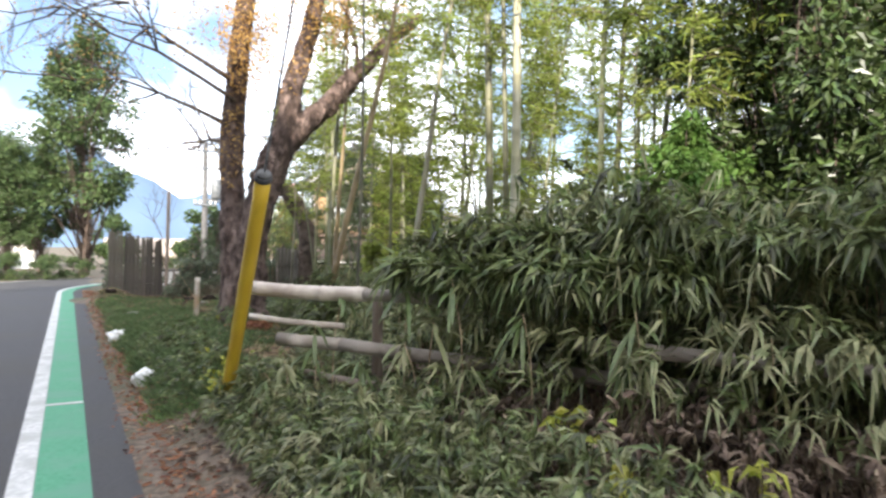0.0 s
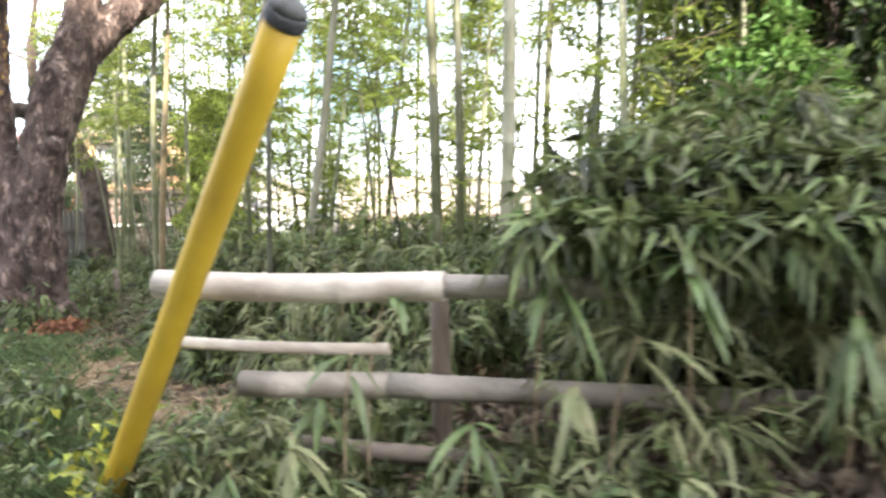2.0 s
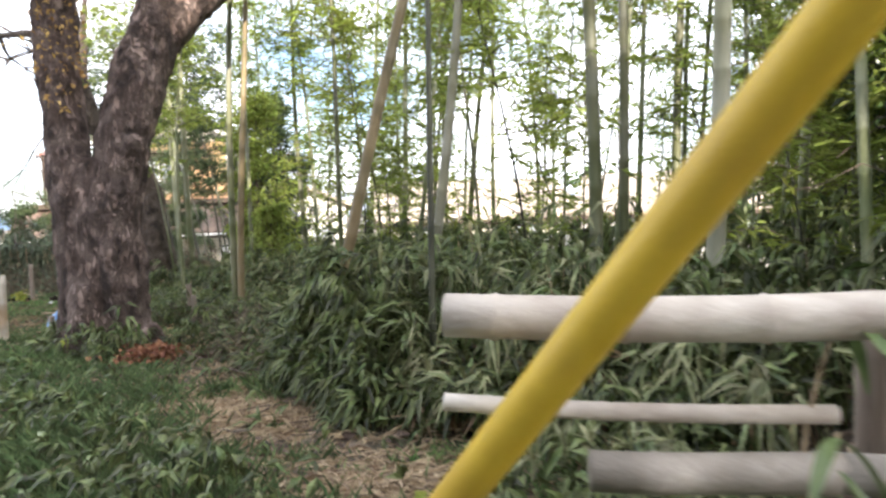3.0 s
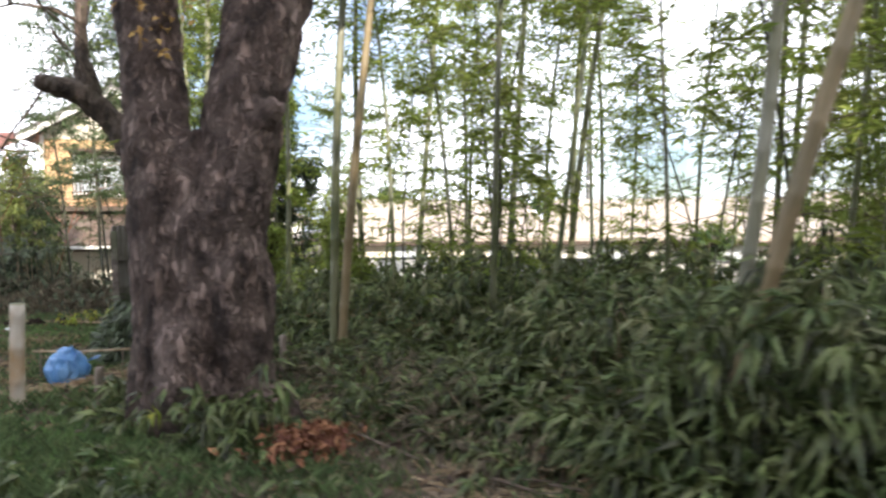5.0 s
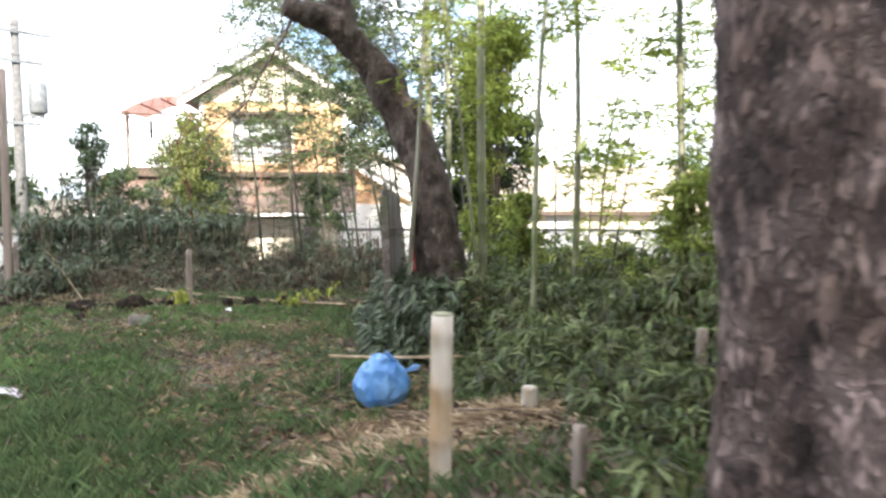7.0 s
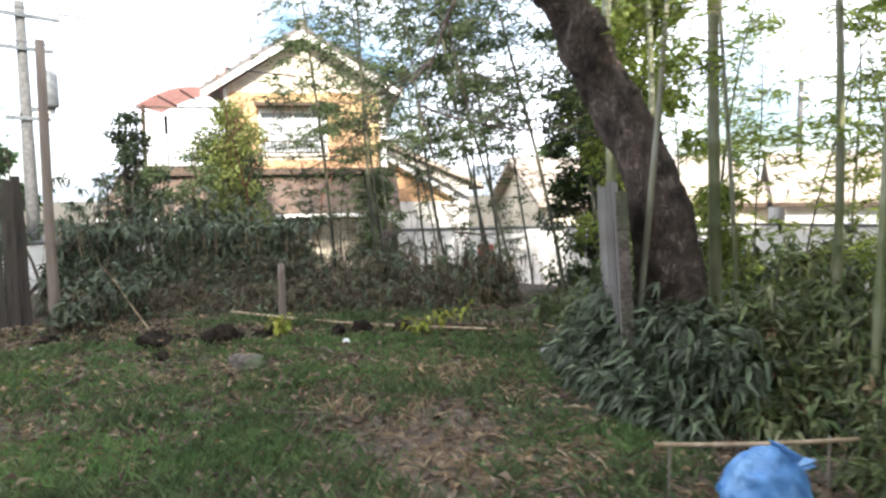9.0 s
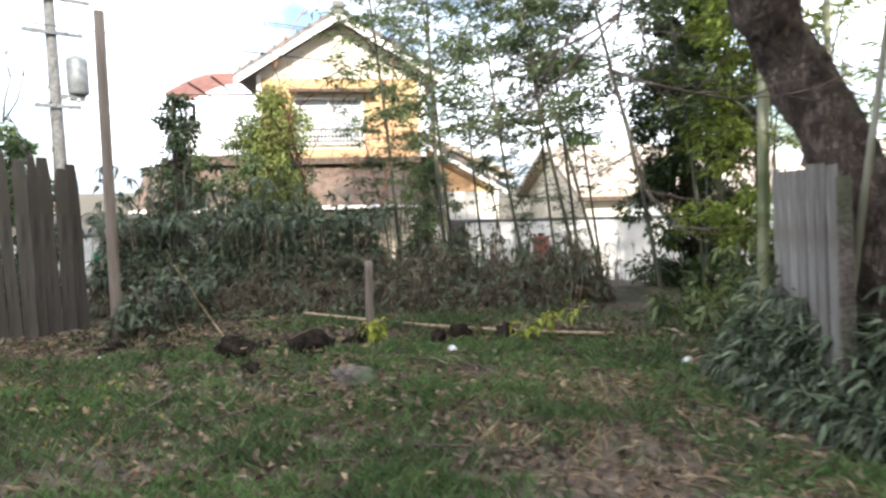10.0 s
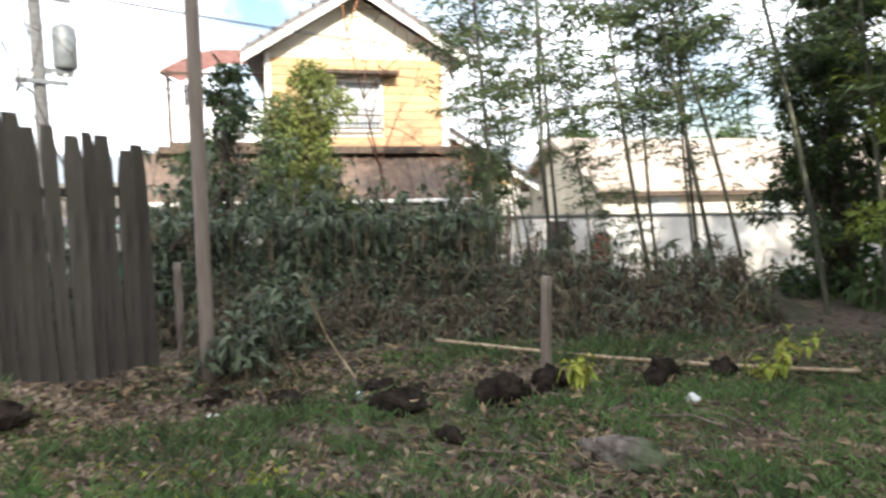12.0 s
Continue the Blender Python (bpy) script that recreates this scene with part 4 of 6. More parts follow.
thicket("bamboo_grass_bank", "low green bamboo grass on the bank below the rails", [(1.35, -1.6), (1.15, 0.5), (1.02, 2.5), (1.0, 4.4), (1.0, 6.0)], 1.3, [0.4, 0.42, 0.42, 0.40, 0.42], 15000, M_SASA, size=(0.08, 0.185), width=0.023, lean=0.2, low=0.02)
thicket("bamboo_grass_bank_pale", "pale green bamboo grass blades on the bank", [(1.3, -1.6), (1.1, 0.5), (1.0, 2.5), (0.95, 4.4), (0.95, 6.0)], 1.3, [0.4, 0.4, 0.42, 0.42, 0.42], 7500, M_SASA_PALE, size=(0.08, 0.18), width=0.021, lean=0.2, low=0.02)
thicket("dry_undergrowth", "dry brown fallen leaves and stems under the rails", [(2.9, -1.6), (2.5, 0.6), (2.0, 2.4), (1.8, 3.6), (1.6, 4.8)], 1.4, [0.5, 0.5, 0.5, 0.45, 0.4], 8000, M_LITTER, size=(0.07, 0.15), lean=0.2, stem=500, stem_mat=M_REED, category="dry leaves")
# the long bank of the grove
F2 = [(2.45, 5.2), (2.6, 6.4), (2.5, 7.4), (2.72, 8.5), (3.3, 9.4), (3.95, 10.3), (4.35, 11.2), (4.5, 12.2), (4.3, 13.2), (4.1, 14.2), (4.15, 15.0), (4.7, 15.6)]
T2 = [1.0, 1.1, 1.1, 1.1, 1.0, 0.95, 0.9, 0.85, 0.8, 0.75, 0.75, 0.7]
thicket("bamboo_grass", "long bank of dark bamboo grass under the grove", F2, 1.7, T2, 39000, M_SASA, stem=900)
thicket("bamboo_grass_pale", "pale dry tipped bamboo grass leaves in the bank", F2, 0.9, T2, 2600, M_SASA_PALE)
thicket("dry_undergrowth", "brown dry leaves low in the bamboo grass bank", F2, 0.9, [0.45] * 12, 5000, M_DRY, category="dry leaves")
thicket("bamboo_grass_front", "bamboo grass hiding the foot of the leaning dry culm", [(2.3, 7.2), (2.42, 7.9), (2.55, 8.5)], 0.5, [0.95, 1.0, 0.9], 3000, M_SASA)
thicket("bamboo_grass_deep", "bamboo grass deeper inside the grove", [(4.6, -1), (4.5, 3), (4.4, 6), (5.0, 9), (5.6, 12), (5.6, 15), (6.2, 17.4)], 3.2, [1.5, 1.45, 1.25, 1.2, 1.1, 1.05, 1.0], 26000, M_SASA, size=(0.16, 0.3), width=0.04)
thicket("grove_edge_growth", "weedy growth along the far edge of the grove", [(8.6, -2), (8.8, 4), (8.8, 10), (8.8, 15), (8.4, 18)], 2.5, [1.4, 1.35, 1.3, 1.2, 1.1], 15000, M_PINE, size=(0.16, 0.3), width=0.05, category="undergrowth")
# the hedge behind the garden
F3 = [(2.75, 22.7), (3.9, 22.2), (4.9, 21.0), (5.7, 20.2), (6.5, 19.3), (7.3, 18.4)]
thicket("hedge_bamboo_grass", "tall dark leafy hedge behind the garden", [(2.9, 23.0), (3.9, 22.6), (4.9, 21.6), (5.6, 20.9)], 1.5, [1.0, 1.35, 1.3, 0.85], 8500, M_HEDGE, size=(0.14, 0.26), width=0.04, low=0.35, stem=500, stem_mat=M_REED)
thicket("hedge_low", "lower leafy growth at the garden's edge", F3, 1.6, [0.8, 0.8, 0.8, 0.85, 0.85, 0.9], 4200, M_HEDGE, size=(0.12, 0.22), width=0.03, stem=700, stem_mat=M_REED)
thicket("dry_reeds", "dry brown reeds along the foot of the hedge", F3, 0.8, [0.6, 0.6, 0.65, 0.7, 0.7, 0.7], 6500, M_REED, size=(0.15, 0.32), width=0.014, category="reeds", stem=2600, stem_mat=M_REED)
thicket("dry_reeds_front", "thin brown dead stems in front of the hedge", [(2.7, 22.0), (3.7, 21.5), (4.6, 20.5), (5.5, 19.6), (6.4, 18.7)], 0.6, [0.4, 0.45, 0.45, 0.5, 0.5], 3600, M_REED, size=(0.12, 0.28), width=0.012, category="reeds", stem=1300, stem_mat=M_REED)
thicket("hedge_shrub", "leafy shoots beside the post and fence", [(2.35, 21.3), (2.8, 21.5), (3.2, 21.9)], 0.7, [0.6, 0.75, 0.7], 1300, M_HEDGE, size=(0.09, 0.17), width=0.04, category="shrub", stem=60, stem_mat=M_REED)
thicket("hedge_behind_fence", "dark leafy growth behind the picket fence", [(0.95, 23.5), (1.7, 23.5), (2.6, 23.6)], 0.9, [1.3, 1.4, 1.4], 3000, M_HEDGE, size=(0.12, 0.22), width=0.035, stem=200, stem_mat=M_REED)
thicket("yard_stems", "thin bare stems standing before the white wall", [(8.0, 23.6), (9.6, 21.6), (10.8, 19.6), (11.6, 17.4), (12.0, 14.5)], 1.6, [1.6, 1.75, 1.8, 1.7, 1.6], 2400, M_REED, size=(0.10, 0.2), width=0.02, category="stems", stem=1500, stem_mat=M_TWIG)
thicket("trunk_growth", "leafy shoots growing round the foot of the big tree", [(2.2, 10.4), (2.05, 10.9), (1.95, 11.4), (2.05, 11.9)], 0.5, [0.3, 0.45, 0.4, 0.3], 560, M_SASA)
thicket("trunk_growth", "dark leafy shoots before the foot of the big tree", [(2.95, 10.35), (2.6, 10.25), (2.25, 10.45), (2.0, 10.85)], 0.35, [0.34, 0.36, 0.32, 0.3], 800, M_SASA, size=(0.07, 0.16), width=0.022)
thicket("trunk_growth", "bamboo grass shoots round the leaning trunk", [(4.3, 14.5), (4.35, 15.1), (4.6, 15.6)], 0.5, [0.85, 0.8, 0.6], 1300, M_SASA)
thicket("trunk_shoots", "bamboo grass shoots at the foot of the big tree", [(1.98, 10.85), (2.05, 10.5), (2.2, 10.15)], 0.3, [0.3, 0.5, 0.6], 180, M_SASA)
thicket("verge_bush", "dark green low bushy growth on the verge", [(0.75, 6.4), (0.8, 7.6), (0.8, 9.0), (0.85, 10.2), (1.0, 11.2)], 0.75, [0.20, 0.24, 0.2, 0.18, 0.15], 3000, M_SASA, size=(0.07, 0.14), width=0.03, category="undergrowth")
thicket("verge_bush", "green growth on the verge behind the guy guard", [(1.4, 6.3), (1.5, 7.4), (1.7, 8.6), (1.9, 9.8)], 1.0, [0.14, 0.1, 0.08, 0.12], 320, M_SASA, size=(0.08, 0.16), width=0.025, category="undergrowth")


thicket("bamboo_grass_panel", "bamboo grass hiding the foot of the plank panel", [(3.75, 14.6), (3.95, 15.2), (4.35, 15.8), (4.8, 16.3)], 0.7, [0.7, 0.84, 0.86, 0.6], 5200, M_HEDGE)
thicket("hedge_front_growth", "loose dark weeds before the hedge", [(2.7, 21.8), (3.6, 21.4), (4.5, 20.4), (5.6, 19.2), (6.6, 18.2)], 0.9, [0.3, 0.35, 0.4, 0.5, 0.6], 1700, M_HEDGE, size=(0.08, 0.18), width=0.02, category="undergrowth", stem=300)


thicket("hedge_shoots", "upright leafy shoots above the hedge", [(2.9, 23.2), (3.9, 22.8), (4.9, 21.8), (5.9, 20.9)], 1.4, [1.6, 1.85, 1.8, 1.3], 2000, M_HEDGE, size=(0.12, 0.22), width=0.035, low=1.0, stem=160)
thicket("ground_growth", "low dark growth between the big tree and the grove", [(2.7, 8.9), (2.95, 9.7), (3.25, 10.5), (3.7, 11.3), (4.0, 12.2)], 1.0, [0.3, 0.32, 0.3, 0.35, 0.35], 4600, M_SASA, size=(0.08, 0.2), width=0.022, category="undergrowth", stem=300)
thicket("ground_growth", "dark weeds between the wooden pegs", [(2.95, 11.9), (3.15, 12.5), (3.3, 13.2), (3.6, 13.9)], 0.9, [0.3, 0.42, 0.5, 0.55], 3600, M_SASA, size=(0.08, 0.2), width=0.02, category="undergrowth", stem=300, stem_mat=M_REED)
thicket("dry_ground_growth", "dry brown stems and leaves among the low growth", [(2.6, 8.9), (2.9, 9.7), (3.2, 10.5), (3.6, 11.3), (3.9, 12.2)], 1.1, [0.25, 0.28, 0.3, 0.3, 0.3], 3200, M_REED, size=(0.08, 0.22), width=0.016, category="dry leaves", stem=300)


def scatter(n, x0, x1, y0, y1, keep):
    x, y = rng.uniform(x0, x1, n), rng.uniform(y0, y1, n)
    m = keep(x, y) > rng.uniform(0, 1, n)
    return x[m], y[m]


def on_ground(name, label, category, xy, mat, L, W, upright, bend=0.3, lift=0.004, flat=False):
    x, y = xy
    n = len(x)
    a = rng.uniform(0, 6.28, n)
    D = np.stack([np.cos(a) * (1 - upright), np.sin(a) * (1 - upright), np.full(n, upright) + rng.uniform(-0.1, 0.1, n)], 1)
    V, F = blades(np.stack([x, y, ground_z(x, y) + lift], 1), D, rng.uniform(*L, n), W, bend)
    return tagged(part(name, mesh_of(name, V, F, mat), None), label, category, kind="stuff")


def verge(x, y):
    return smooth(0.55, 0.9, x) * (1 - smooth(7.5, 8.0, x - 0.25 * np.maximum(y - 16, 0))) * (1 - 0.9 * berm(x, y)) * (1 - 0.9 * heap(x, y))


def heap(x, y):
    """Where dry bamboo leaves cover the bank, 0 to 1."""
    return np.exp(-(((x - 2.05) / 0.5) ** 2 + ((y - 8.25) / 0.55) ** 2))


def green_band(x, y):
    """The strip of lusher grass that runs across the garden, 0 to 1."""
    return np.exp(-((y - 20.5 + 0.8 * x) / 0.7) ** 2) * smooth(0.9, 1.4, x) * (1 - smooth(4.6, 5.4, x))


def garden(x, y):
    return smooth(16.3, 18.0, y + 0.12 * (x - 2))


GREENZ = lambda x, y: (1 - 0.25 * garden(x, y)) * verge(x, y) * np.clip(0.12 + 1.1 * wob(x, y, 1.35, 1.0) + 0.7 * wob(x, y, 4.1, 2.0), 0.03, 1) * (1 - 0.85 * np.exp(-(((x - 2.0) / 0.7) ** 2 + ((y - 8.5) / 0.6) ** 2)))
on_ground("grass", "short green grass in uneven patches", "grass", scatter(64000, 0.5, 6.5, 5.5, 21.5, GREENZ), M_GRASS, (0.06, 0.17), 0.009, 0.7)
on_ground("grass_near_road", "sparse green grass on the verge near the road", "grass", scatter(24000, 0.5, 2.4, 8.5, 20.5, GREENZ), M_GRASS, (0.06, 0.2), 0.010, 0.65)
on_ground("dry_grass", "dry straw coloured grass between the green", "dry grass", scatter(32000, 0.5, 7.0, 5.5, 22.5, lambda x, y: (1 - 0.55 * garden(x, y)) * verge(x, y) * np.clip(0.45 - 0.7 * wob(x, y, 1.35, 1.0), 0.1, 1)), M_STRAW, (0.06, 0.2), 0.006, 0.35)
on_ground("leaf_litter", "brown fallen leaves on the soil", "leaf litter", scatter(36000, 0.5, 7.5, -2, 22.5, lambda x, y: verge(x, y) * np.clip(0.5 + 0.6 * wob(x, y, 0.9, 5.0), 0.1, 1)), M_LITTER, (0.05, 0.12), 0.05, 0.15, 0.05, 0.012)
on_ground("roadside_litter", "reddish brown leaf litter along the asphalt's edge", "leaf litter", scatter(9000, 0.28, 0.9, -3, 26, lambda x, y: np.exp(-((x - 0.58) / 0.17) ** 2)), M_RUST, (0.03, 0.07), 0.022, 0.1, 0.05, 0.012)
on_ground("straw_heap", "pale heap of dry bamboo leaves on the bank", "leaf litter", scatter(20000, 1.1, 3.1, 7.2, 9.5, lambda x, y: heap(x, y) + 0.7 * np.exp(-(((x - 2.75) / 0.3) ** 2 + ((y - 8.6) / 0.3) ** 2))), M_STRAW, (0.08, 0.2), 0.012, 0.12, 0.05, 0.015)
on_ground("straw_heap", "pale strewn straw around the bamboo stake", "leaf litter", scatter(11000, 0.9, 3.4, 12.2, 13.8, berm), M_STRAW, (0.08, 0.22), 0.012, 0.12, 0.05, 0.015)
on_ground("straw_heap", "pale dry leaves strewn below the guy guard", "leaf litter", scatter(5000, 1.2, 2.6, 5.9, 7.4, lambda x, y: np.exp(-(((x - 1.85) / 0.35) ** 2 + ((y - 6.6) / 0.35) ** 2))), M_STRAW, (0.07, 0.18), 0.012, 0.12, 0.05, 0.03)
on_ground("red_leaf_heap", "heap of reddish brown dead leaves on the bank", "leaf litter", scatter(3600, 1.9, 3.0, 9.6, 10.7, lambda x, y: np.exp(-(((x - 2.43) / 0.16) ** 2 + ((y - 10.13) / 0.13) ** 2))), M_RUST, (0.04, 0.09), 0.02, 0.25, 0.1, 0.02)
on_ground("mound_grass", "bright green weeds on the earth mound by the fence", "weeds", scatter(5200, 0.6, 2.3, 18.2, 21.2, lambda x, y: np.exp(-(((x - 1.35) / 0.4) ** 2 + ((y - 19.6) / 0.6) ** 2))), M_LIME, (0.03, 0.09), 0.022, 0.5)
on_ground("weeds", "broad-leaved green weeds in the grass", "weeds", scatter(22000, 0.6, 5.5, 8.5, 20.5, lambda x, y: (1 - 0.5 * garden(x, y)) * verge(x, y) * np.clip(wob(x, y, 2.3, 3.0) * 1.4, 0, 1)), M_GRASS, (0.04, 0.09), 0.035, 0.45)


on_ground("garden_litter", "brown dead weeds and leaves over the garden soil", "leaf litter", scatter(18000, 0.7, 7.0, 15.8, 22.3, lambda x, y: garden(x, y) * np.clip(0.45 + 0.8 * wob(x, y, 1.9, 8.0), 0.05, 1)), M_LITTER, (0.03, 0.09), 0.017, 0.3, 0.1, 0.012)
on_ground("mound_soil", "tan crumbled soil and chaff on the mound", "soil", scatter(24000, 0.5, 2.4, 19.0, 22.0, lambda x, y: np.exp(-(((x - 1.1) / 0.5) ** 2 + ((y - 21.0) / 0.8) ** 2))), M_CHAFF, (0.02, 0.05), 0.02, 0.2, 0.1, 0.01)
on_ground("garden_weeds", "dark low weeds over the garden soil", "weeds", scatter(24000, 0.7, 7.0, 16.3, 22.0, lambda x, y: garden(x, y) * np.clip(wob(x, y, 2.6, 6.0) * 1.6, 0, 1)), M_SASA, (0.05, 0.13), 0.02, 0.5)


on_ground("verge_chaff", "pale brown dead grass flattened on the verge", "dry grass", scatter(24000, 0.6, 5.5, 10.5, 18.5, lambda x, y: (1 - 0.6 * garden(x, y)) * verge(x, y) * np.clip(0.25 - 0.9 * wob(x, y, 1.35, 1.0) - 0.5 * wob(x, y, 4.1, 2.0), 0.03, 1)), M_DRY, (0.05, 0.15), 0.010, 0.2, 0.1, 0.014)


def tufts(name, label, n, area, keep, mat, h, each=30, r=0.07):
    """Tufts of grass: blades fanning from common roots."""
    x, y = scatter(n, *area, keep)
    k = len(x)
    q = np.repeat(np.stack([x, y], 1), each, 0) + rng.normal(0, r, (k * each, 2))
    hh = np.repeat(rng.uniform(*h, k), each) * rng.uniform(0.6, 1.1, k * each)
    D = np.c_[rng.normal(0, 0.45, (k * each, 2)), np.ones(k * each)]
    V, F = blades(np.c_[q, ground_z(q[:, 0], q[:, 1]) - 0.005], D, hh, 0.008, 0.25)
    tagged(part(name, mesh_of(name, V, F, mat), None), label, "grass", kind="stuff")


tufts("grass_tufts", "tufts of longer green grass", 3400, (0.55, 6.2, 7.0, 20.5), lambda x, y: (1 - 0.45 * garden(x, y)) * verge(x, y) * np.clip(0.1 + wob(x, y, 1.5, 1.2) + 0.5 * wob(x, y, 4.4, 2.7), 0.02, 1), M_GRASS, (0.10, 0.26))
tufts("bright_grass_tufts", "bright fresh green grass tufts", 6000, (0.6, 5.6, 6.0, 20.6), lambda x, y: verge(x, y) * np.clip(0.06 + wob(x, y, 1.7, 4.0) * 1.3, 0, 1), M_GRASS2, (0.06, 0.17))
tufts("garden_grass_tufts", "lush green grass across the garden", 2300, (0.9, 5.4, 15.8, 20.2), lambda x, y: green_band(x, y) * np.clip(0.6 + 0.6 * wob(x, y, 3.1, 5.0), 0.1, 1), M_GRASS2, (0.05, 0.15))
tufts("dry_grass_tufts", "tufts of dry straw coloured grass", 700, (0.6, 6.0, 7.5, 21.5), lambda x, y: verge(x, y) * np.clip(-wob(x, y, 1.7, 4.0), 0, 1), M_STRAW, (0.08, 0.22), 22)
tufts("verge_grass_tufts", "dark green grass tufts along the verge", 1050, (0.62, 1.6, 6.2, 15.5), lambda x, y: smooth(0.6, 0.85, x) * (1 - 0.9 * berm(x, y)) * np.clip(0.5 + 0.6 * wob(x, y, 2.0, 2.2), 0.1, 1), M_GRASS, (0.12, 0.28))
x, y = rng.normal(2.43, 0.12, 420), rng.normal(10.13, 0.09, 420)
V, F = leaves(np.c_[x, y, ground_z(x, y) + rng.uniform(0.02, 0.13, 420)], rng.normal(0, 1, (420, 3)), rng.uniform(0.05, 0.10, 420), 0.04)
tagged(part("red_leaf_heap_top", mesh_of("red_leaf_heap_top", V, F, M_RUST), None), "curled reddish brown dead leaves heaped up", "leaf litter", kind="stuff")
# curled dead leaves lying on the grass
for label, n, mat in (("curled brown dead leaves on the grass", 2600, M_LITTER), ("pale curled dead leaves on the grass", 1300, M_DRY)):
    x, y = scatter(n * 2, 0.7, 6.0, 11.5, 21.8, lambda x, y: verge(x, y) * np.clip(0.45 + 0.5 * wob(x, y, 1.1, 9.0), 0.08, 1))
    V, F = leaves(np.c_[x, y, ground_z(x, y) + rng.uniform(0.02, 0.06, len(x))], rng.normal(0, 1, (len(x), 3)) * [1, 1, 0.35], rng.uniform(0.05, 0.12, len(x)), rng.uniform(0.025, 0.055, len(x)), 0.1, 0.4)
    tagged(part("dead_leaves", mesh_of("dead_leaves", V, F, mat), None), label, "leaf litter", kind="stuff")
# fallen twigs
rows = []
for _ in range(170):
    x, y, a = rng.uniform(0.8, 5.5), rng.uniform(7, 21.5), rng.uniform(0, 6.28)
    ln, r = rng.uniform(0.2, 0.8), rng.uniform(0.003, 0.008)
    p = [(x + math.cos(a) * s * ln, y + math.sin(a) * s * ln) for s in (0, 0.5, 1)]
    p[1] = (p[1][0] + rng.normal(0, 0.03), p[1][1] + rng.normal(0, 0.03))
    rows.append(tube([(q[0], q[1], float(ground_z(*q)) + 0.012 + 0.03 * k, r) for k, q in enumerate(p)], 4))
V, F = tubes(rows)
tagged(part("fallen_twigs", mesh_of("fallen_twigs", V, F, M_TWIG), None), "fallen dry twigs strewn over the ground", "twigs", kind="stuff")


# ---- rail fence of bamboo poles ----
def pole_between(name, label, category, a, b, r, mat, nodes=0.0, group="", r2=None, parent=None):
    ab = np.array(b, float) - np.array(a, float)
    path = np.array([(*(np.array(a) + ab * s), r + ((r2 or r) - r) * s) for s in np.linspace(0, 1, 8)])
    path[:, 2] -= 0.012 * np.sin(np.linspace(0, math.pi, 8)) * np.linalg.norm(ab)
    V, F = tube(path, 14, nodes=nodes)
    ob = part(name, mesh_of(name, V, F, mat, True), None, parent)
    return ob if parent else tagged(ob, label, category, group)


def post(x, y, top, r, label, mat=M_POST, name="fence_post", cat="post", group="", lean=(0, 0)):
    g = float(ground_z(x, y))
    path = curve([(x, y, g - 0.15, r * 1.05), (x + lean[0] * 0.5, y + lean[1] * 0.5, (g + top) / 2, r), (x + lean[0], y + lean[1], top, r * 0.94)], 8)
    V, F = tube(path, 12, 0.02)
    return tagged(part(name, mesh_of(name, V, F, mat, True), None), label, cat, group)


fence = thing("rail_fence", "low fence of bleached bamboo rails on wooden posts", "fence")
pole_between("top_rail", "", "", (1.265, 5.605, 1.21), (1.885, 4.58, 1.202), 0.058, M_LOG, 0.33, parent=fence)
# the top rail runs on in grey, its passing into shade put into the colour
pole_between("grey_rail", "", "", (1.87, 4.605, 1.202), (2.25, 4.0, 1.205), 0.046, M_LOG_GREY, 0.33, parent=fence)
pole_between("thin_rail", "", "", (1.285, 5.64, 0.965), (1.80, 4.80, 0.945), 0.024, M_LOG, 0.30, parent=fence)
pole_between("middle_rail", "", "", (1.43, 5.28, 0.81), (1.79, 4.79, 0.803), 0.052, M_LOG_DULL, 0.4, parent=fence)
pole_between("middle_rail", "", "", (1.78, 4.80, 0.803), (4.3, 1.5, 0.72), 0.0505, M_LOG_GREY, 0.4, parent=fence)
pole_between("low_rail", "", "", (1.62, 5.15, 0.53), (3.6, 2.1, 0.45), 0.038, M_POST, parent=fence)
pole_between("upper_rail", "", "", (2.75, 3.20, 0.96), (4.6, 0.6, 0.94), 0.045, M_LOG_GREY, parent=fence)
for x, y in ((2.0, 4.72), (3.02, 3.2), (4.05, 1.68)):
    V, F = tube(curve([(x + 0.075, y + 0.05, 0.0, 0.045), (x + 0.075, y + 0.05, 0.7, 0.043), (x + 0.07, y + 0.05, 1.22, 0.04)], 8), 10, 0.02)
    part("post", mesh_of("post", V, F, M_POST, True), None, fence)

# ---- guy wire with its yellow guard, and the pole that it holds ----
foot, top = np.array((1.166, 5.95, 0.25)), np.array((1.066, 4.40, 2.03))
way = unit(top - foot)
guy = thing("guy_wire", "steel guy wire with a yellow plastic guard", "guy wire", foot)
V, F = tube([(*(way * s), 0.053) for s in np.linspace(-0.05, np.linalg.norm(top - foot) - 0.03, 12)], 20)
part("guard", mesh_of("guard", V, F, M_YELLOW, True), None, guy, "yellow plastic guard tube")
Lg = np.linalg.norm(top - foot)
V, F = tube([(*(way * (Lg - 0.045)), 0.056), (*(way * (Lg - 0.04)), 0.058), (*(way * (Lg - 0.012)), 0.058), (*(way * (Lg - 0.008)), 0.056)], 20)
part("cap", mesh_of("cap", V, F, M_CAP, True), None, guy, "dark rubber cap band")
V, F = tube([(*(way * (Lg - 0.008)), 0.053), (*(way * (Lg + 0.012)), 0.05), (*(way * (Lg + 0.024)), 0.036), (*(way * (Lg + 0.028)), 0.012)], 20)
part("cap_top", mesh_of("cap_top", V, F, M_CONCRETE, True), None, guy, "pale grey cap top")
V, F = tube([(*(way * s), 0.007) for s in (0, Lg, Lg + 2, 9.0)], 6)
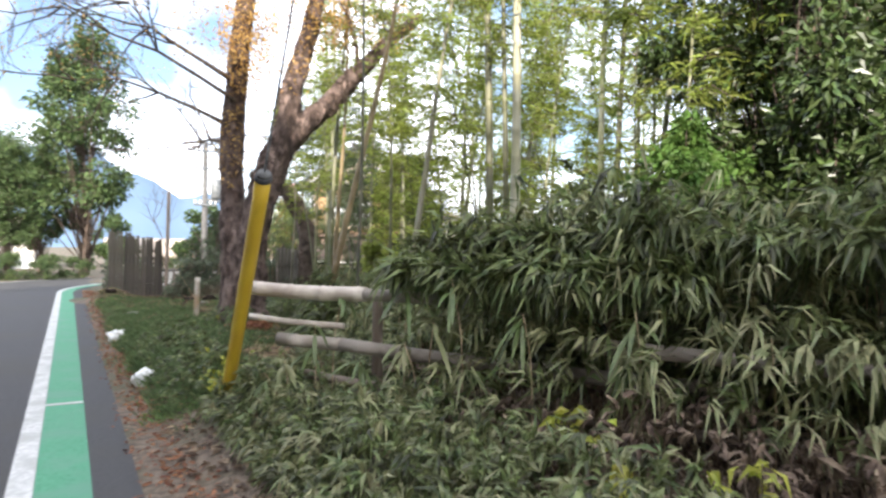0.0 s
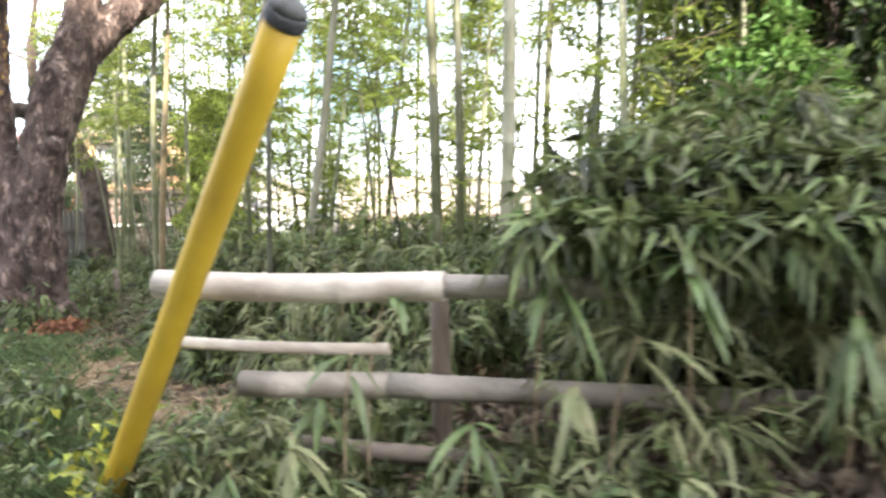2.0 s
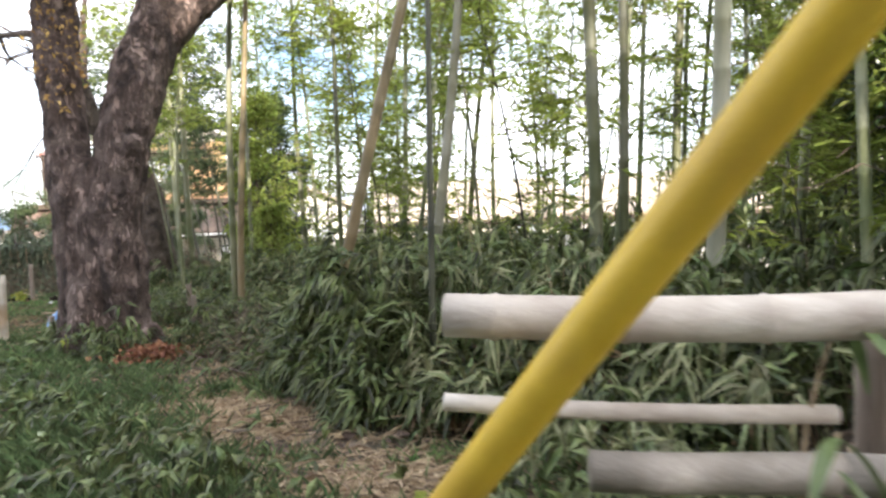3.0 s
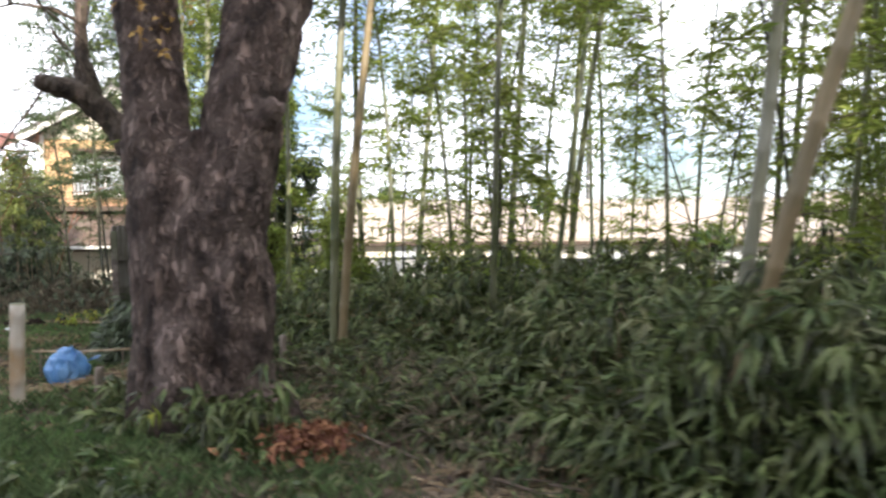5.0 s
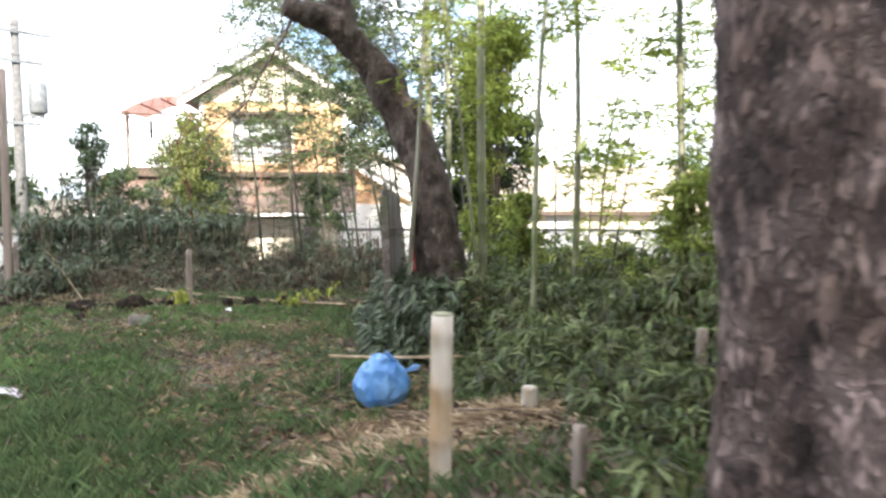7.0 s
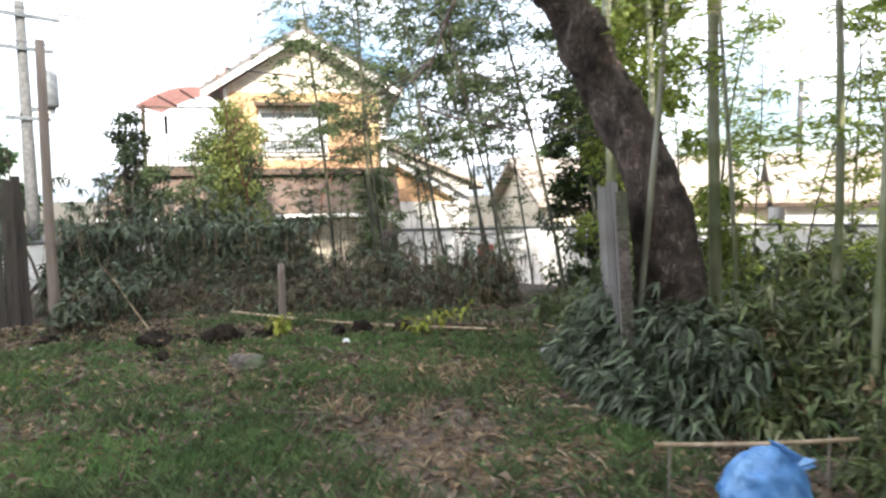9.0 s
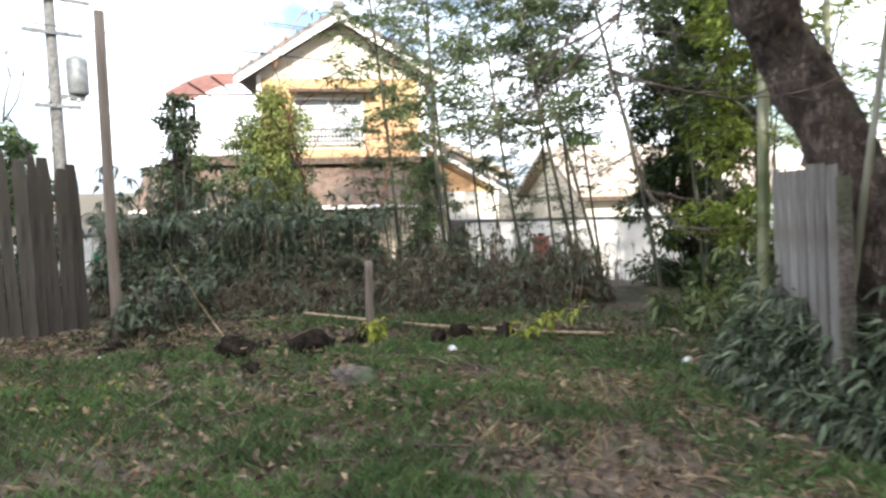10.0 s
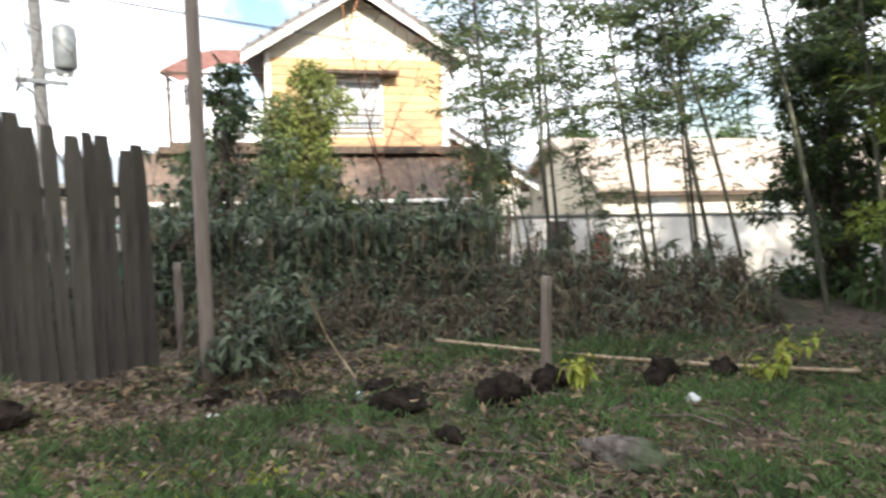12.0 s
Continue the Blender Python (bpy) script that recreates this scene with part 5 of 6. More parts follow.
part("wire", mesh_of("wire", V, F, M_STEEL, True), None, guy)
end = foot + way * 9.0
V, F = tube([(end[0] - 0.02, end[1] - 0.16, -0.3, 0.17), (end[0] - 0.02, end[1] - 0.16, 8.5, 0.13)], 20)
tagged(part("utility_pole", mesh_of("utility_pole", V, F, M_CONCRETE, True), None), "round grey concrete utility pole on the verge", "utility pole")
pale_tuft = leaves(np.array([(1.15, 5.93, 0.42)]) + rng.normal(0, 0.09, (70, 3)), rng.normal(0, 1, (70, 3)), rng.uniform(0.05, 0.09, 70), 0.04)
tagged(part("weed", mesh_of("weed", *pale_tuft, M_LIME), None), "yellow-green weed at the foot of the guy guard", "weed", kind="stuff")



# ---- single shoots of bamboo grass about the rails ----
def shoot(x, y, z, aim, n, length, mat, label):
    """One shoot: a thin stem from the ground and a fan of long drooping leaves."""
    g = float(ground_z(x, y))
    ob = thing("bamboo_grass_shoot", label, "bamboo grass", (x, y, g), "bamboo grass shoots")
    h = z - g
    back = unit(np.array([aim[0], aim[1], 0.0]))
    V, F = tube(curve([(-back[0] * 0.12, -back[1] * 0.12, -0.05, 0.006), (-back[0] * 0.10, -back[1] * 0.10, h * 0.6, 0.005), (0, 0, h, 0.004)], 8), 6)
    part("stem", mesh_of("stem", V, F, M_STRAW, True), None, ob)
    side = np.array([-back[1], back[0], 0.0])
    n = int(rng.integers(3, n + 1))
    droop, open_up = rng.uniform(0.25, 0.75), rng.uniform(0.35, 1.0)
    for k in range(n):
        f = (k / (n - 1) - 0.5) * 2 + rng.normal(0, 0.22)
        d = unit(back * (1 - 0.5 * abs(f)) + side * f * open_up + np.array([0, 0, rng.uniform(-0.8, 0.35)]))
        ln, w = length * rng.uniform(0.5, 1.15), 0.036 * rng.uniform(0.7, 1.2)
        root = h - rng.uniform(0, 0.10)
        up = unit(np.cross(np.cross(d, [0, 0, 1.0]), d))
        sd = np.cross(d, up)
        V, F = [], []
        for q in range(7):
            s = q / 6
            c = np.array([0, 0, root]) + d * ln * s - np.array([0, 0, 1.0]) * ln * droop * s * s
            ww = w * (math.sin(math.pi * min(s * 0.92 + 0.06, 1)) ** 0.7) * 0.5
            V += [c - sd * ww + up * ww * 0.35, c, c + sd * ww + up * ww * 0.35]
        for q in range(6):
            for e in (0, 1):
                a = q * 3 + e
                F.append((a, a + 1, a + 4, a + 3))
        part("leaf", mesh_of("leaf", V, F, mat, True), None, ob)


for x, y, z, aim, n, ln, pale_one in ((1.80, 4.78, 1.25, (0.5, -0.9), 6, 0.24, 0), (1.55, 4.75, 0.98, (-0.4, -0.9), 6, 0.22, 0), (1.75, 4.35, 0.75, (-0.6, -0.8), 7, 0.24, 0), (1.80, 3.55, 0.62, (-0.8, -0.5), 6, 0.24, 1),
                                      (1.62, 5.0, 0.78, (-0.8, -0.3), 6, 0.22, 0), (1.35, 4.85, 0.72, (-0.5, -0.8), 7, 0.20, 1), (2.05, 4.2, 1.3, (-0.3, -0.9), 7, 0.28, 0), (2.1, 3.9, 1.05, (-0.2, -1.0), 6, 0.30, 1),
                                      (2.15, 3.75, 1.35, (-0.8, -0.2), 7, 0.26, 0), (1.95, 4.05, 0.9, (-0.9, -0.2), 6, 0.24, 1), (2.4, 3.3, 1.15, (-0.9, -0.3), 7, 0.26, 0), (2.75, 2.7, 1.2, (-0.9, -0.4), 7, 0.26, 0),
                                      (3.1, 2.1, 1.1, (-0.8, -0.3), 7, 0.26, 1), (2.2, 3.0, 0.55, (-0.9, -0.2), 6, 0.22, 1), (1.45, 3.9, 0.5, (-0.9, 0.1), 6, 0.22, 0), (1.3, 5.2, 0.55, (-0.7, -0.6), 6, 0.2, 0), (2.7, 6.2, 1.15, (-0.8, -0.3), 7, 0.25, 0)):
    shoot(x, y, z, aim, n, ln, M_SASA_PALE if pale_one else M_SASA_MID, "pale worn bamboo grass shoot with broad leaves" if pale_one else "green bamboo grass shoot with a fan of leaves")

# ---- small yellow plants ----


def yellow_plant(x, y, h, n, seed):
    global rng
    rng = np.random.default_rng(seed)
    g = float(ground_z(x, y))
    ob = thing("small_plant", "small plant with drooping yellow-green leaves", "plant", (x, y, g), "yellow plants")
    tips = [np.array((rng.normal(0, 0.08), rng.normal(0, 0.08), h * rng.uniform(0.6, 1))) for _ in range(4)]
    V, F = tubes([tube([(0, 0, -0.03, 0.006), (*(t * 0.5), 0.005), (*t, 0.003)], 5) for t in tips])
    part("stem", mesh_of("stem", V, F, M_TWIG), None, ob)
    p = np.array(tips)[rng.integers(0, 4, n)] * rng.uniform(0.5, 1.05, (n, 1))
    V, F = leaves(p, rng.normal(0, 0.8, (n, 3)) - [0, 0, 0.5], rng.uniform(0.08, 0.14, n), 0.045, 0.25)
    part("leaves", mesh_of("leaves", V, F, M_LIME), None, ob)


yellow_plant(3.9, 18.93, 0.34, 60, 1)
yellow_plant(4.99, 17.97, 0.24, 36, 2)
yellow_plant(5.35, 18.0, 0.32, 32, 3)
yellow_plant(2.1, 11.0, 0.25, 10, 4)
for k, (x, y) in enumerate(((2.15, 2.2), (2.45, 1.7), (1.9, 1.5), (2.3, 2.75), (2.7, 1.0))):
    yellow_plant(x, y, 0.42, 26, 10 + k)
rng = np.random.default_rng(99)


# ---- stakes, stones, bag, clods ----
def bamboo_stake(x, y, top, r, label):
    g = float(ground_z(x, y))
    V, F = tube([(x, y, g - 0.1, r), (x, y, g + 0.3, r), (x + 0.01, y, top, r * 0.97)], 16, nodes=0.22)
    ob = thing("bamboo_stake", label, "stake")
    part("culm", mesh_of("culm", V, F, M_STAKE, True), None, ob)
    V, F = tube([(x + 0.01, y, top + 0.001, r * 0.97), (x + 0.01, y, top + 0.008, r * 0.9), (x + 0.01, y, top + 0.006, r * 0.55)], 16)
    part("cut_end", mesh_of("cut_end", V, F, M_CULM_PALE, True), None, ob, "pale sawn end")


bamboo_stake(1.954, 12.455, 1.0, 0.047, "thick pale bamboo stake standing in the bank")
post(3.0, 12.75, 0.42, 0.045, "short cut wooden stub in the ground", M_STAKE, "stub", "stub")
post(2.27, 11.98, 0.57, 0.03, "short weathered wooden peg", M_POST, "peg", "peg")
post(3.83, 12.11, 0.72, 0.035, "weathered wooden peg before the bamboo grass", M_POST, "peg", "peg")
post(4.22, 19.42, 0.76, 0.04, "grey wooden peg at the garden's back edge", M_POST, "peg", "peg")
post(2.85, 22.3, 0.8, 0.035, "thin grey wooden stake before the hedge", M_POST, "peg", "peg")
post(3.7, 11.75, 0.62, 0.03, "short dead stem beside the leaning pole", M_POST, "peg", "peg")
post(2.5, 21.3, 3.25, 0.052, "tall weathered wooden post beside the picket fence", M_POST, "tall_post", "post", lean=(0.06, 0.08))
post(7.5, 21.15, 0.93, 0.15, "dark old stump post behind the hedge", M_STUMP, "stump_post", "post")
pole_between("lying_pole", "long thin bamboo pole lying across the garden", "pole", (4.2, 20.5, float(ground_z(4.2, 20.5)) + 0.10), (5.45, 17.5, float(ground_z(5.45, 17.5)) + 0.09), 0.015, M_STRAW, 0.3)
pole_between("lying_stick", "thin dry stick lying behind the bag", "stick", (2.92, 14.5, float(ground_z(2.92, 14.5)) + 0.3), (3.6, 13.8, float(ground_z(3.6, 13.8)) + 0.28), 0.011, M_STRAW)
for sx, sy in ((2.97, 14.45), (3.5, 13.9)):
    post(sx, sy, float(ground_z(sx, sy)) + 0.31, 0.006, "thin forked support under the stick", M_POST, "prop", "peg")
V, F = tubes(twig_spray((3.2, 20.45, 0.02), (-0.35, 0.1, 1.0), 0.85, 0.011, 1, 1))
tagged(part("bare_twig", mesh_of("bare_twig", V, F, M_STRAW), None), "pale bare twig stuck in the soil", "twig")
V, F = tubes(twig_spray((6.0, 22.5, 0.0), (-0.1, 0.1, 1.0), 3.4, 0.022, 2, 2) + twig_spray((6.4, 22.0, 0.0), (0.25, -0.1, 1.0), 3.2, 0.02, 2, 2))
tagged(part("bare_shrub", mesh_of("bare_shrub", V, F, M_RUST), None), "bare reddish branching shrub before the house", "shrub")
V, F = tubes(twig_spray((3.3, 24.2, 0.0), (-0.15, 0.1, 1.0), 2.6, 0.025, 2, 2) + twig_spray((2.6, 23.2, 0.0), (0.6, 0.1, 0.7), 2.2, 0.03, 1, 2))
tagged(part("bare_shrub", mesh_of("bare_shrub", V, F, M_TWIG), None), "bare dark shrub behind the picket fence", "shrub")


def lump(name, label, cat, x, y, size, mat, seed, rough=0.25, sink=0.25, group="", res=3):
    bm = bmesh.new()
    bmesh.ops.create_icosphere(bm, subdivisions=res, radius=1)
    for v in bm.verts:
        d = 1 + rough * noise.noise(v.co * 1.7 + Vector((seed, 0, 0))) + rough * 0.5 * noise.noise(v.co * 5 + Vector((0, seed, 0)))
        v.co = Vector((v.co.x * d * size[0], v.co.y * d * size[1], v.co.z * d * size[2]))
    for f in bm.faces:
        f.smooth = True
    ob = part(name, bm, mat)
    ob.matrix_world = Matrix.Translation((x, y, float(ground_z(x, y)) + size[2] * (1 - sink * 2))) @ pose(0, 0, 0, 0, 0, seed * 40)
    return tagged(ob, label, cat, group)


lump("stone", "white painted stone on the verge", "stone", 0.70, 7.9, (0.15, 0.13, 0.11), M_STONE, 1, 0.3, group="white stones")
lump("stone", "white painted stone on the verge", "stone", 0.64, 11.9, (0.17, 0.14, 0.12), M_STONE, 2, 0.3, group="white stones")
for k, (x, y, sx, sz) in enumerate(((2.94, 19.75, 0.26, 0.10), (3.42, 19.29, 0.22, 0.14), (3.75, 19.14, 0.13, 0.10), (4.35, 18.6, 0.13, 0.11), (2.6, 20.5, 0.15, 0.07), (1.0, 20.9, 0.2, 0.08), (3.1, 20.1, 0.16, 0.1), (3.65, 19.5, 0.12, 0.08), (4.0, 19.25, 0.17, 0.11), (4.75, 18.7, 0.15, 0.1), (2.3, 20.9, 0.12, 0.07), (3.3, 19.9, 0.1, 0.07), (5.0, 18.35, 0.14, 0.1), (2.75, 19.2, 0.1, 0.06))):
    lump("soil_clod", "dark clod of turned soil in the garden", "clod", x, y, (sx * 0.85, sx * 0.6, sz * 0.9), M_CLOD, 3 + k, 0.5, group="soil clods")
lump("stump", "mossy cut log end lying in the grass", "log", 3.1, 18.3, (0.12, 0.22, 0.09), M_STUMP, 9, 0.5)
for k, (x, y) in enumerate(((4.2, 18.3), (2.1, 20.6), (3.0, 20.2), (5.2, 16.6))):
    lump("stone", "small pale stone in the grass", "stone", x, y, (0.06, 0.05, 0.035), M_STONE, 20 + k, 0.3, group="small stones", res=2)


def bag(x, y):
    g = float(ground_z(x, y))
    ob = thing("plastic_bag", "crumpled tied blue plastic bag on the ground", "bag", (x, y, g))
    bm = bmesh.new()
    bmesh.ops.create_icosphere(bm, subdivisions=5, radius=1)
    for v in bm.verts:
        c = v.co.copy()
        crease = abs(noise.noise(c * 1.9)) * 0.26 + abs(noise.noise(c * 5.5 + Vector((3, 1, 0)))) * 0.08 - 0.10 * c.x
        d = 1.06 - crease
        taper = 1 - 0.25 * max(0, c.z)
        v.co = Vector((c.x * d * 0.25 * taper, c.y * d * 0.2 * taper, max(c.z * d * 0.19 + 0.16, -0.005)))
    for f in bm.faces:
        f.smooth = True
    part("body", bm, M_BAG, ob)
    bm = bmesh.new()
    for s in (-1, 1):
        made = bmesh.ops.create_grid(bm, x_segments=6, y_segments=6, size=0.07)["verts"]
        for v in made:
            u, w = v.co.x / 0.07, v.co.y / 0.07
            v.co = Vector((s * (0.03 + 0.06 * (w + 1)) + 0.02 * u, 0.03 * math.sin(u * 4) * (w + 1.2), 0.29 + 0.035 * (w + 1) + 0.02 * u * s))
    bmesh.ops.solidify(bm, geom=bm.faces[:], thickness=0.004)
    part("knot_ears", bm, M_BAG, ob, "tied blue ends").matrix_local = pose(0.1, 0, -0.045, 0, 20, 30)
    ob.matrix_world = Matrix.Translation((x, y, g)) @ pose(0, 0, 0, 0, 0, -45) @ Matrix.Diagonal((0.80, 0.80, 1.08, 1))


bag(3.02, 14.06)
bm = bmesh.new()
bmesh.ops.create_grid(bm, x_segments=22, y_segments=12, size=1)
for v in bm.verts:
    u, w = v.co.x, v.co.y
    v.co = Vector((u * 0.17, w * 0.06 * (1 - 0.4 * u), 0.03 + 0.045 * abs(noise.noise(Vector((u * 3, w * 2, 1)))) + 0.03 * (1 - u * u)))
bmesh.ops.solidify(bm, geom=bm.faces[:], thickness=0.006)
ob = part("cloth", bm, M_CLOTH)
ob.matrix_world = Matrix.Translation((1.22, 16.15, float(ground_z(1.22, 16.15)))) @ pose(0, 0, 0, 0, 0, -55)
tagged(ob, "crumpled pale pink cloth lying in the grass", "cloth")


# ---- picket fence and grey plank panel ----
def plank(w, h, t, seed, notch=0.03):
    r = random.Random(seed)
    bm = bmesh.new()
    n = 8
    prev = None
    for k in range(n + 1):
        z = h * k / n
        o = r.uniform(-0.004, 0.004)
        ww = w / 2 * (1 - r.uniform(0, 0.06))
        if k == n:
            ww *= 0.72
            z -= r.uniform(0, notch)
        ring = [bm.verts.new((-ww + o, -t / 2, z)), bm.verts.new((ww + o, -t / 2, z - (r.uniform(0, notch) if k == n else 0))), bm.verts.new((ww + o, t / 2, z)), bm.verts.new((-ww + o, t / 2, z))]
        if prev:
            for q in range(4):
                bm.faces.new((prev[q], prev[(q + 1) % 4], ring[(q + 1) % 4], ring[q]))
        else:
            bm.faces.new(ring[::-1])
        prev = ring
    bm.faces.new(prev)
    return bm


picket = thing("picket_fence", "weathered brown picket fence of uneven planks", "fence", (0, 22.0, 0))
rr = random.Random(4)
x = 0.98
k = 0
while x < 2.40:
    wd = rr.choice((0.09, 0.12, 0.13, 0.105))
    h = 1.97 - 0.20 * (x - 1.45) + rr.uniform(-0.05, 0.04)
    g = float(ground_z(x, 22.0))
    ob = part("plank", plank(wd, h - g + 0.05, 0.022, k), M_PLANK, picket)
    ob.matrix_local = pose(x + wd / 2, rr.uniform(-0.006, 0.006), g - 0.05, rr.uniform(-0.6, 0.6), rr.uniform(-0.9, 0.9), rr.uniform(-2, 2))
    x += wd + rr.choice((0.001, 0.003, 0.006, 0.012))
    k += 1
for z in (0.45, 1.40):
    part("cross_rail", box((0.96, 0.016, z), (2.46, 0.062, z + 0.07), 0.006), M_PLANK, picket)
part("corner_post", plank(0.13, 2.05, 0.10, 77), M_PLANK, picket).matrix_local = pose(1.06, 0.12, -0.05, 0, 0, 0)

panel = thing("plank_panel", "grey weathered plank panel standing against the leaning trunk", "panel")
pa, pb = Vector((4.2, 15.27, 0)), Vector((4.97, 15.83, 0))
du = (pb - pa).normalized()
g = float(ground_z(4.6, 15.5))
panel.matrix_world = Matrix.Translation((pa.x, pa.y, g)) @ Matrix(((du.x, -du.y, 0, 0), (du.y, du.x, 0, 0), (0, 0, 1, 0), (0, 0, 0, 1))) @ pose(0, 0, 0, -3, 2.0, 0)
for k in range(7):
    ob = part("plank", plank(0.128, 1.58 - g + rr.uniform(-0.015, 0.015), 0.02, 200 + k, 0.012), M_GREYPLANK, panel)
    ob.matrix_local = pose(0.068 + k * 0.134, rr.uniform(-0.006, 0.006), 0, 0, rr.uniform(-0.3, 0.3), rr.uniform(-3, 3))
for z in (0.3, 1.15):
    part("batten", box((0.0, -0.04, z), (0.93, -0.012, z + 0.06), 0.004), M_GREYPLANK, panel)
# added dark strip that gives the panel's turned-away side its shade by colour
part("edge_plank", box((-0.03, -0.07, 0), (-0.004, 0.01, 1.5 - g), 0.004), M_STUMP, panel, "dark edge plank painting the panel's shaded side")


# ---- the two-storey house ----
A, B = Vector((10.3, 31.0, 0)), Vector((13.85, 28.05, 0))
hu = (B - A).normalized()
GZ = -1.2
house = thing("house", "two-storey house with sunlit tan board walls", "house")
house.matrix_world = Matrix.Translation((A.x, A.y, GZ)) @ Matrix(((hu.x, -hu.y, 0, 0), (hu.y, hu.x, 0, 0), (0, 0, 1, 0), (0, 0, 0, 1)))
HW, HD, EAVE, RIDGE = (B - A).length, 6.5, 5.95, 7.35      # width, depth, eaves and ridge above the yard
WX0, WX1, WZ0, WZ1 = 1.0, 2.85, 4.0, 5.2                   # upper window


def prism(outline, y0, y1):
    """An upright outline in x and z, thick from y0 to y1."""
    bm = bmesh.new()
    a = [bm.verts.new((x, y0, z)) for x, z in outline]
    b = [bm.verts.new((x, y1, z)) for x, z in outline]
    bm.faces.new(a)
    bm.faces.new(b[::-1])
    for k in range(len(a)):
        bm.faces.new((a[k], b[k], b[(k + 1) % len(a)], a[(k + 1) % len(a)]))
    bmesh.ops.recalc_face_normals(bm, faces=bm.faces[:])
    return bm


# front wall in four pieces about the window
for o in ([(0, 0), (HW, 0), (HW, WZ0), (0, WZ0)], [(0, WZ0), (WX0, WZ0), (WX0, WZ1), (0, WZ1)], [(WX1, WZ0), (HW, WZ0), (HW, WZ1), (WX1, WZ1)],
          [(0, WZ1), (HW, WZ1), (HW, EAVE), (HW / 2, RIDGE), (0, EAVE)]):
    part("wall", prism(o, 0.0, 0.16), M_PLASTER, house)
part("wall", box((0, 0.16, 0), (0.16, HD, EAVE)), M_PLASTER, house)
part("wall", box((HW - 0.16, 0.16, 0), (HW, HD, EAVE)), M_PLASTER, house)
part("wall", prism([(0.16, 0), (HW - 0.16, 0), (HW - 0.16, EAVE), (HW / 2, RIDGE - 0.1), (0.16, EAVE)], HD - 0.16, HD), M_PLASTER, house)
part("floor_slab", box((0.16, 0.16, 2.9), (HW - 0.16, HD - 0.16, 3.05)), M_DARKWOOD, house)
z = 2.28
while z < 5.75:
    z1 = z + 0.22
    spans = [(0.09, HW - 0.09)] if z1 < WZ0 or z > WZ1 + 0.1 else [(0.09, WX0 - 0.08), (WX1 + 0.08, HW - 0.09)]
    for s0, s1 in spans:
        bm = prism([(s0, z), (s1, z), (s1, z1 - 0.012), (s0, z1 - 0.012)], -0.03, -0.004)
        for v in bm.verts:
            if v.co.z > z + 0.1 and v.co.y < -0.02:
                v.co.y += 0.014
        part("siding_board", bm, M_SIDING, house)
    z = z1
for s in (0, 1):
    part("corner_board", box((HW * s - 0.085 + (0.04 if s == 0 else -0.04) - 0.0, -0.05, 0), (HW * s + 0.085 + (0.0 if s == 0 else 0.0), -0.002, EAVE - 0.06), 0.01), M_TRIM, house)
for side in (-1, 1):
    # roof slope with its barge board
    x0, x1 = HW / 2, HW / 2 + side * (HW / 2 + 0.55)
    slope = (EAVE - RIDGE) / (HW / 2)
    zr, ze = RIDGE + 0.12, RIDGE + 0.12 + slope * (HW / 2 + 0.55)
    roof = part("roof", prism([(x0, zr), (x1, ze), (x1, ze + 0.14), (x0, zr + 0.14)], -0.65, HD + 0.5), M_ROOF, house)
    part("barge_board", prism([(x0, zr - 0.20), (x1, ze - 0.20), (x1, ze - 0.005), (x0, zr - 0.005)], -0.64, -0.58), M_TRIM, roof, "white barge board")
    for k in range(9):
        f = (k + 0.5) / 9
        px, pz = x0 + (x1 - x0) * f, zr + (ze - zr) * f
        part("tile_rib", box((px - 0.04, -0.70, pz + 0.12), (px + 0.04, HD + 0.52, pz + 0.18), 0.01), M_ROOF, roof)
part("ridge_cap", box((HW / 2 - 0.16, -0.72, RIDGE + 0.22), (HW / 2 + 0.16, HD + 0.55, RIDGE + 0.42), 0.04), M_ROOF, house)
part("gable_band", prism([(0.1, EAVE - 0.16), (HW - 0.1, EAVE - 0.16), (HW - 0.1, EAVE - 0.10), (HW / 2, RIDGE - 0.3), (0.1, EAVE - 0.10)], -0.028, -0.003), M_PLASTER, house, "cream plaster gable")
win = part("window", box((WX0, 0.10, WZ0), (WX1, 0.115, WZ1)), M_GLASS, house, "wide two-leaf window with pale curtains")
for lo, hi in (((WX0 - 0.06, -0.05, WZ0 - 0.06), (WX1 + 0.06, 0.10, WZ0)), ((WX0 - 0.06, -0.05, WZ1), (WX1 + 0.06, 0.10, WZ1 + 0.06)), ((WX0 - 0.06, -0.05, WZ0), (WX0, 0.10, WZ1)), ((WX1, -0.05, WZ0), (WX1 + 0.06, 0.10, WZ1)),
               (((WX0 + WX1) / 2 - 0.03, 0.02, WZ0), ((WX0 + WX1) / 2 + 0.03, 0.098, WZ1))):
    part("window_frame", box(lo, hi, 0.006), M_TRIM, win)
part("curtain", box((WX0 + 0.02, 0.2, WZ0), (WX1 - 0.02, 0.22, WZ1)), M_TRIM, win, "pale drawn curtain")
part("window_hood", prism([(WX0 - 0.12, WZ1 + 0.16), (WX1 + 0.45, WZ1 + 0.16), (WX1 + 0.45, WZ1 + 0.24), (WX0 - 0.12, WZ1 + 0.24)], -0.55, -0.035), M_DARKWOOD, win, "dark window hood")
rail = part("window_rail", box((WX0 - 0.05, -0.28, WZ0 + 0.32), (WX1 + 0.05, -0.25, WZ0 + 0.36)), M_DARKWOOD, win, "metal guard rail")
part("bottom_bar", box((WX0 - 0.05, -0.28, WZ0 - 0.02), (WX1 + 0.05, -0.25, WZ0 + 0.02)), M_DARKWOOD, win)
for k in range(19):
    px = WX0 + (WX1 - WX0) * k / 18
    part("baluster", box((px - 0.01, -0.275, WZ0 + 0.02), (px + 0.01, -0.255, WZ0 + 0.32)), M_DARKWOOD, win)
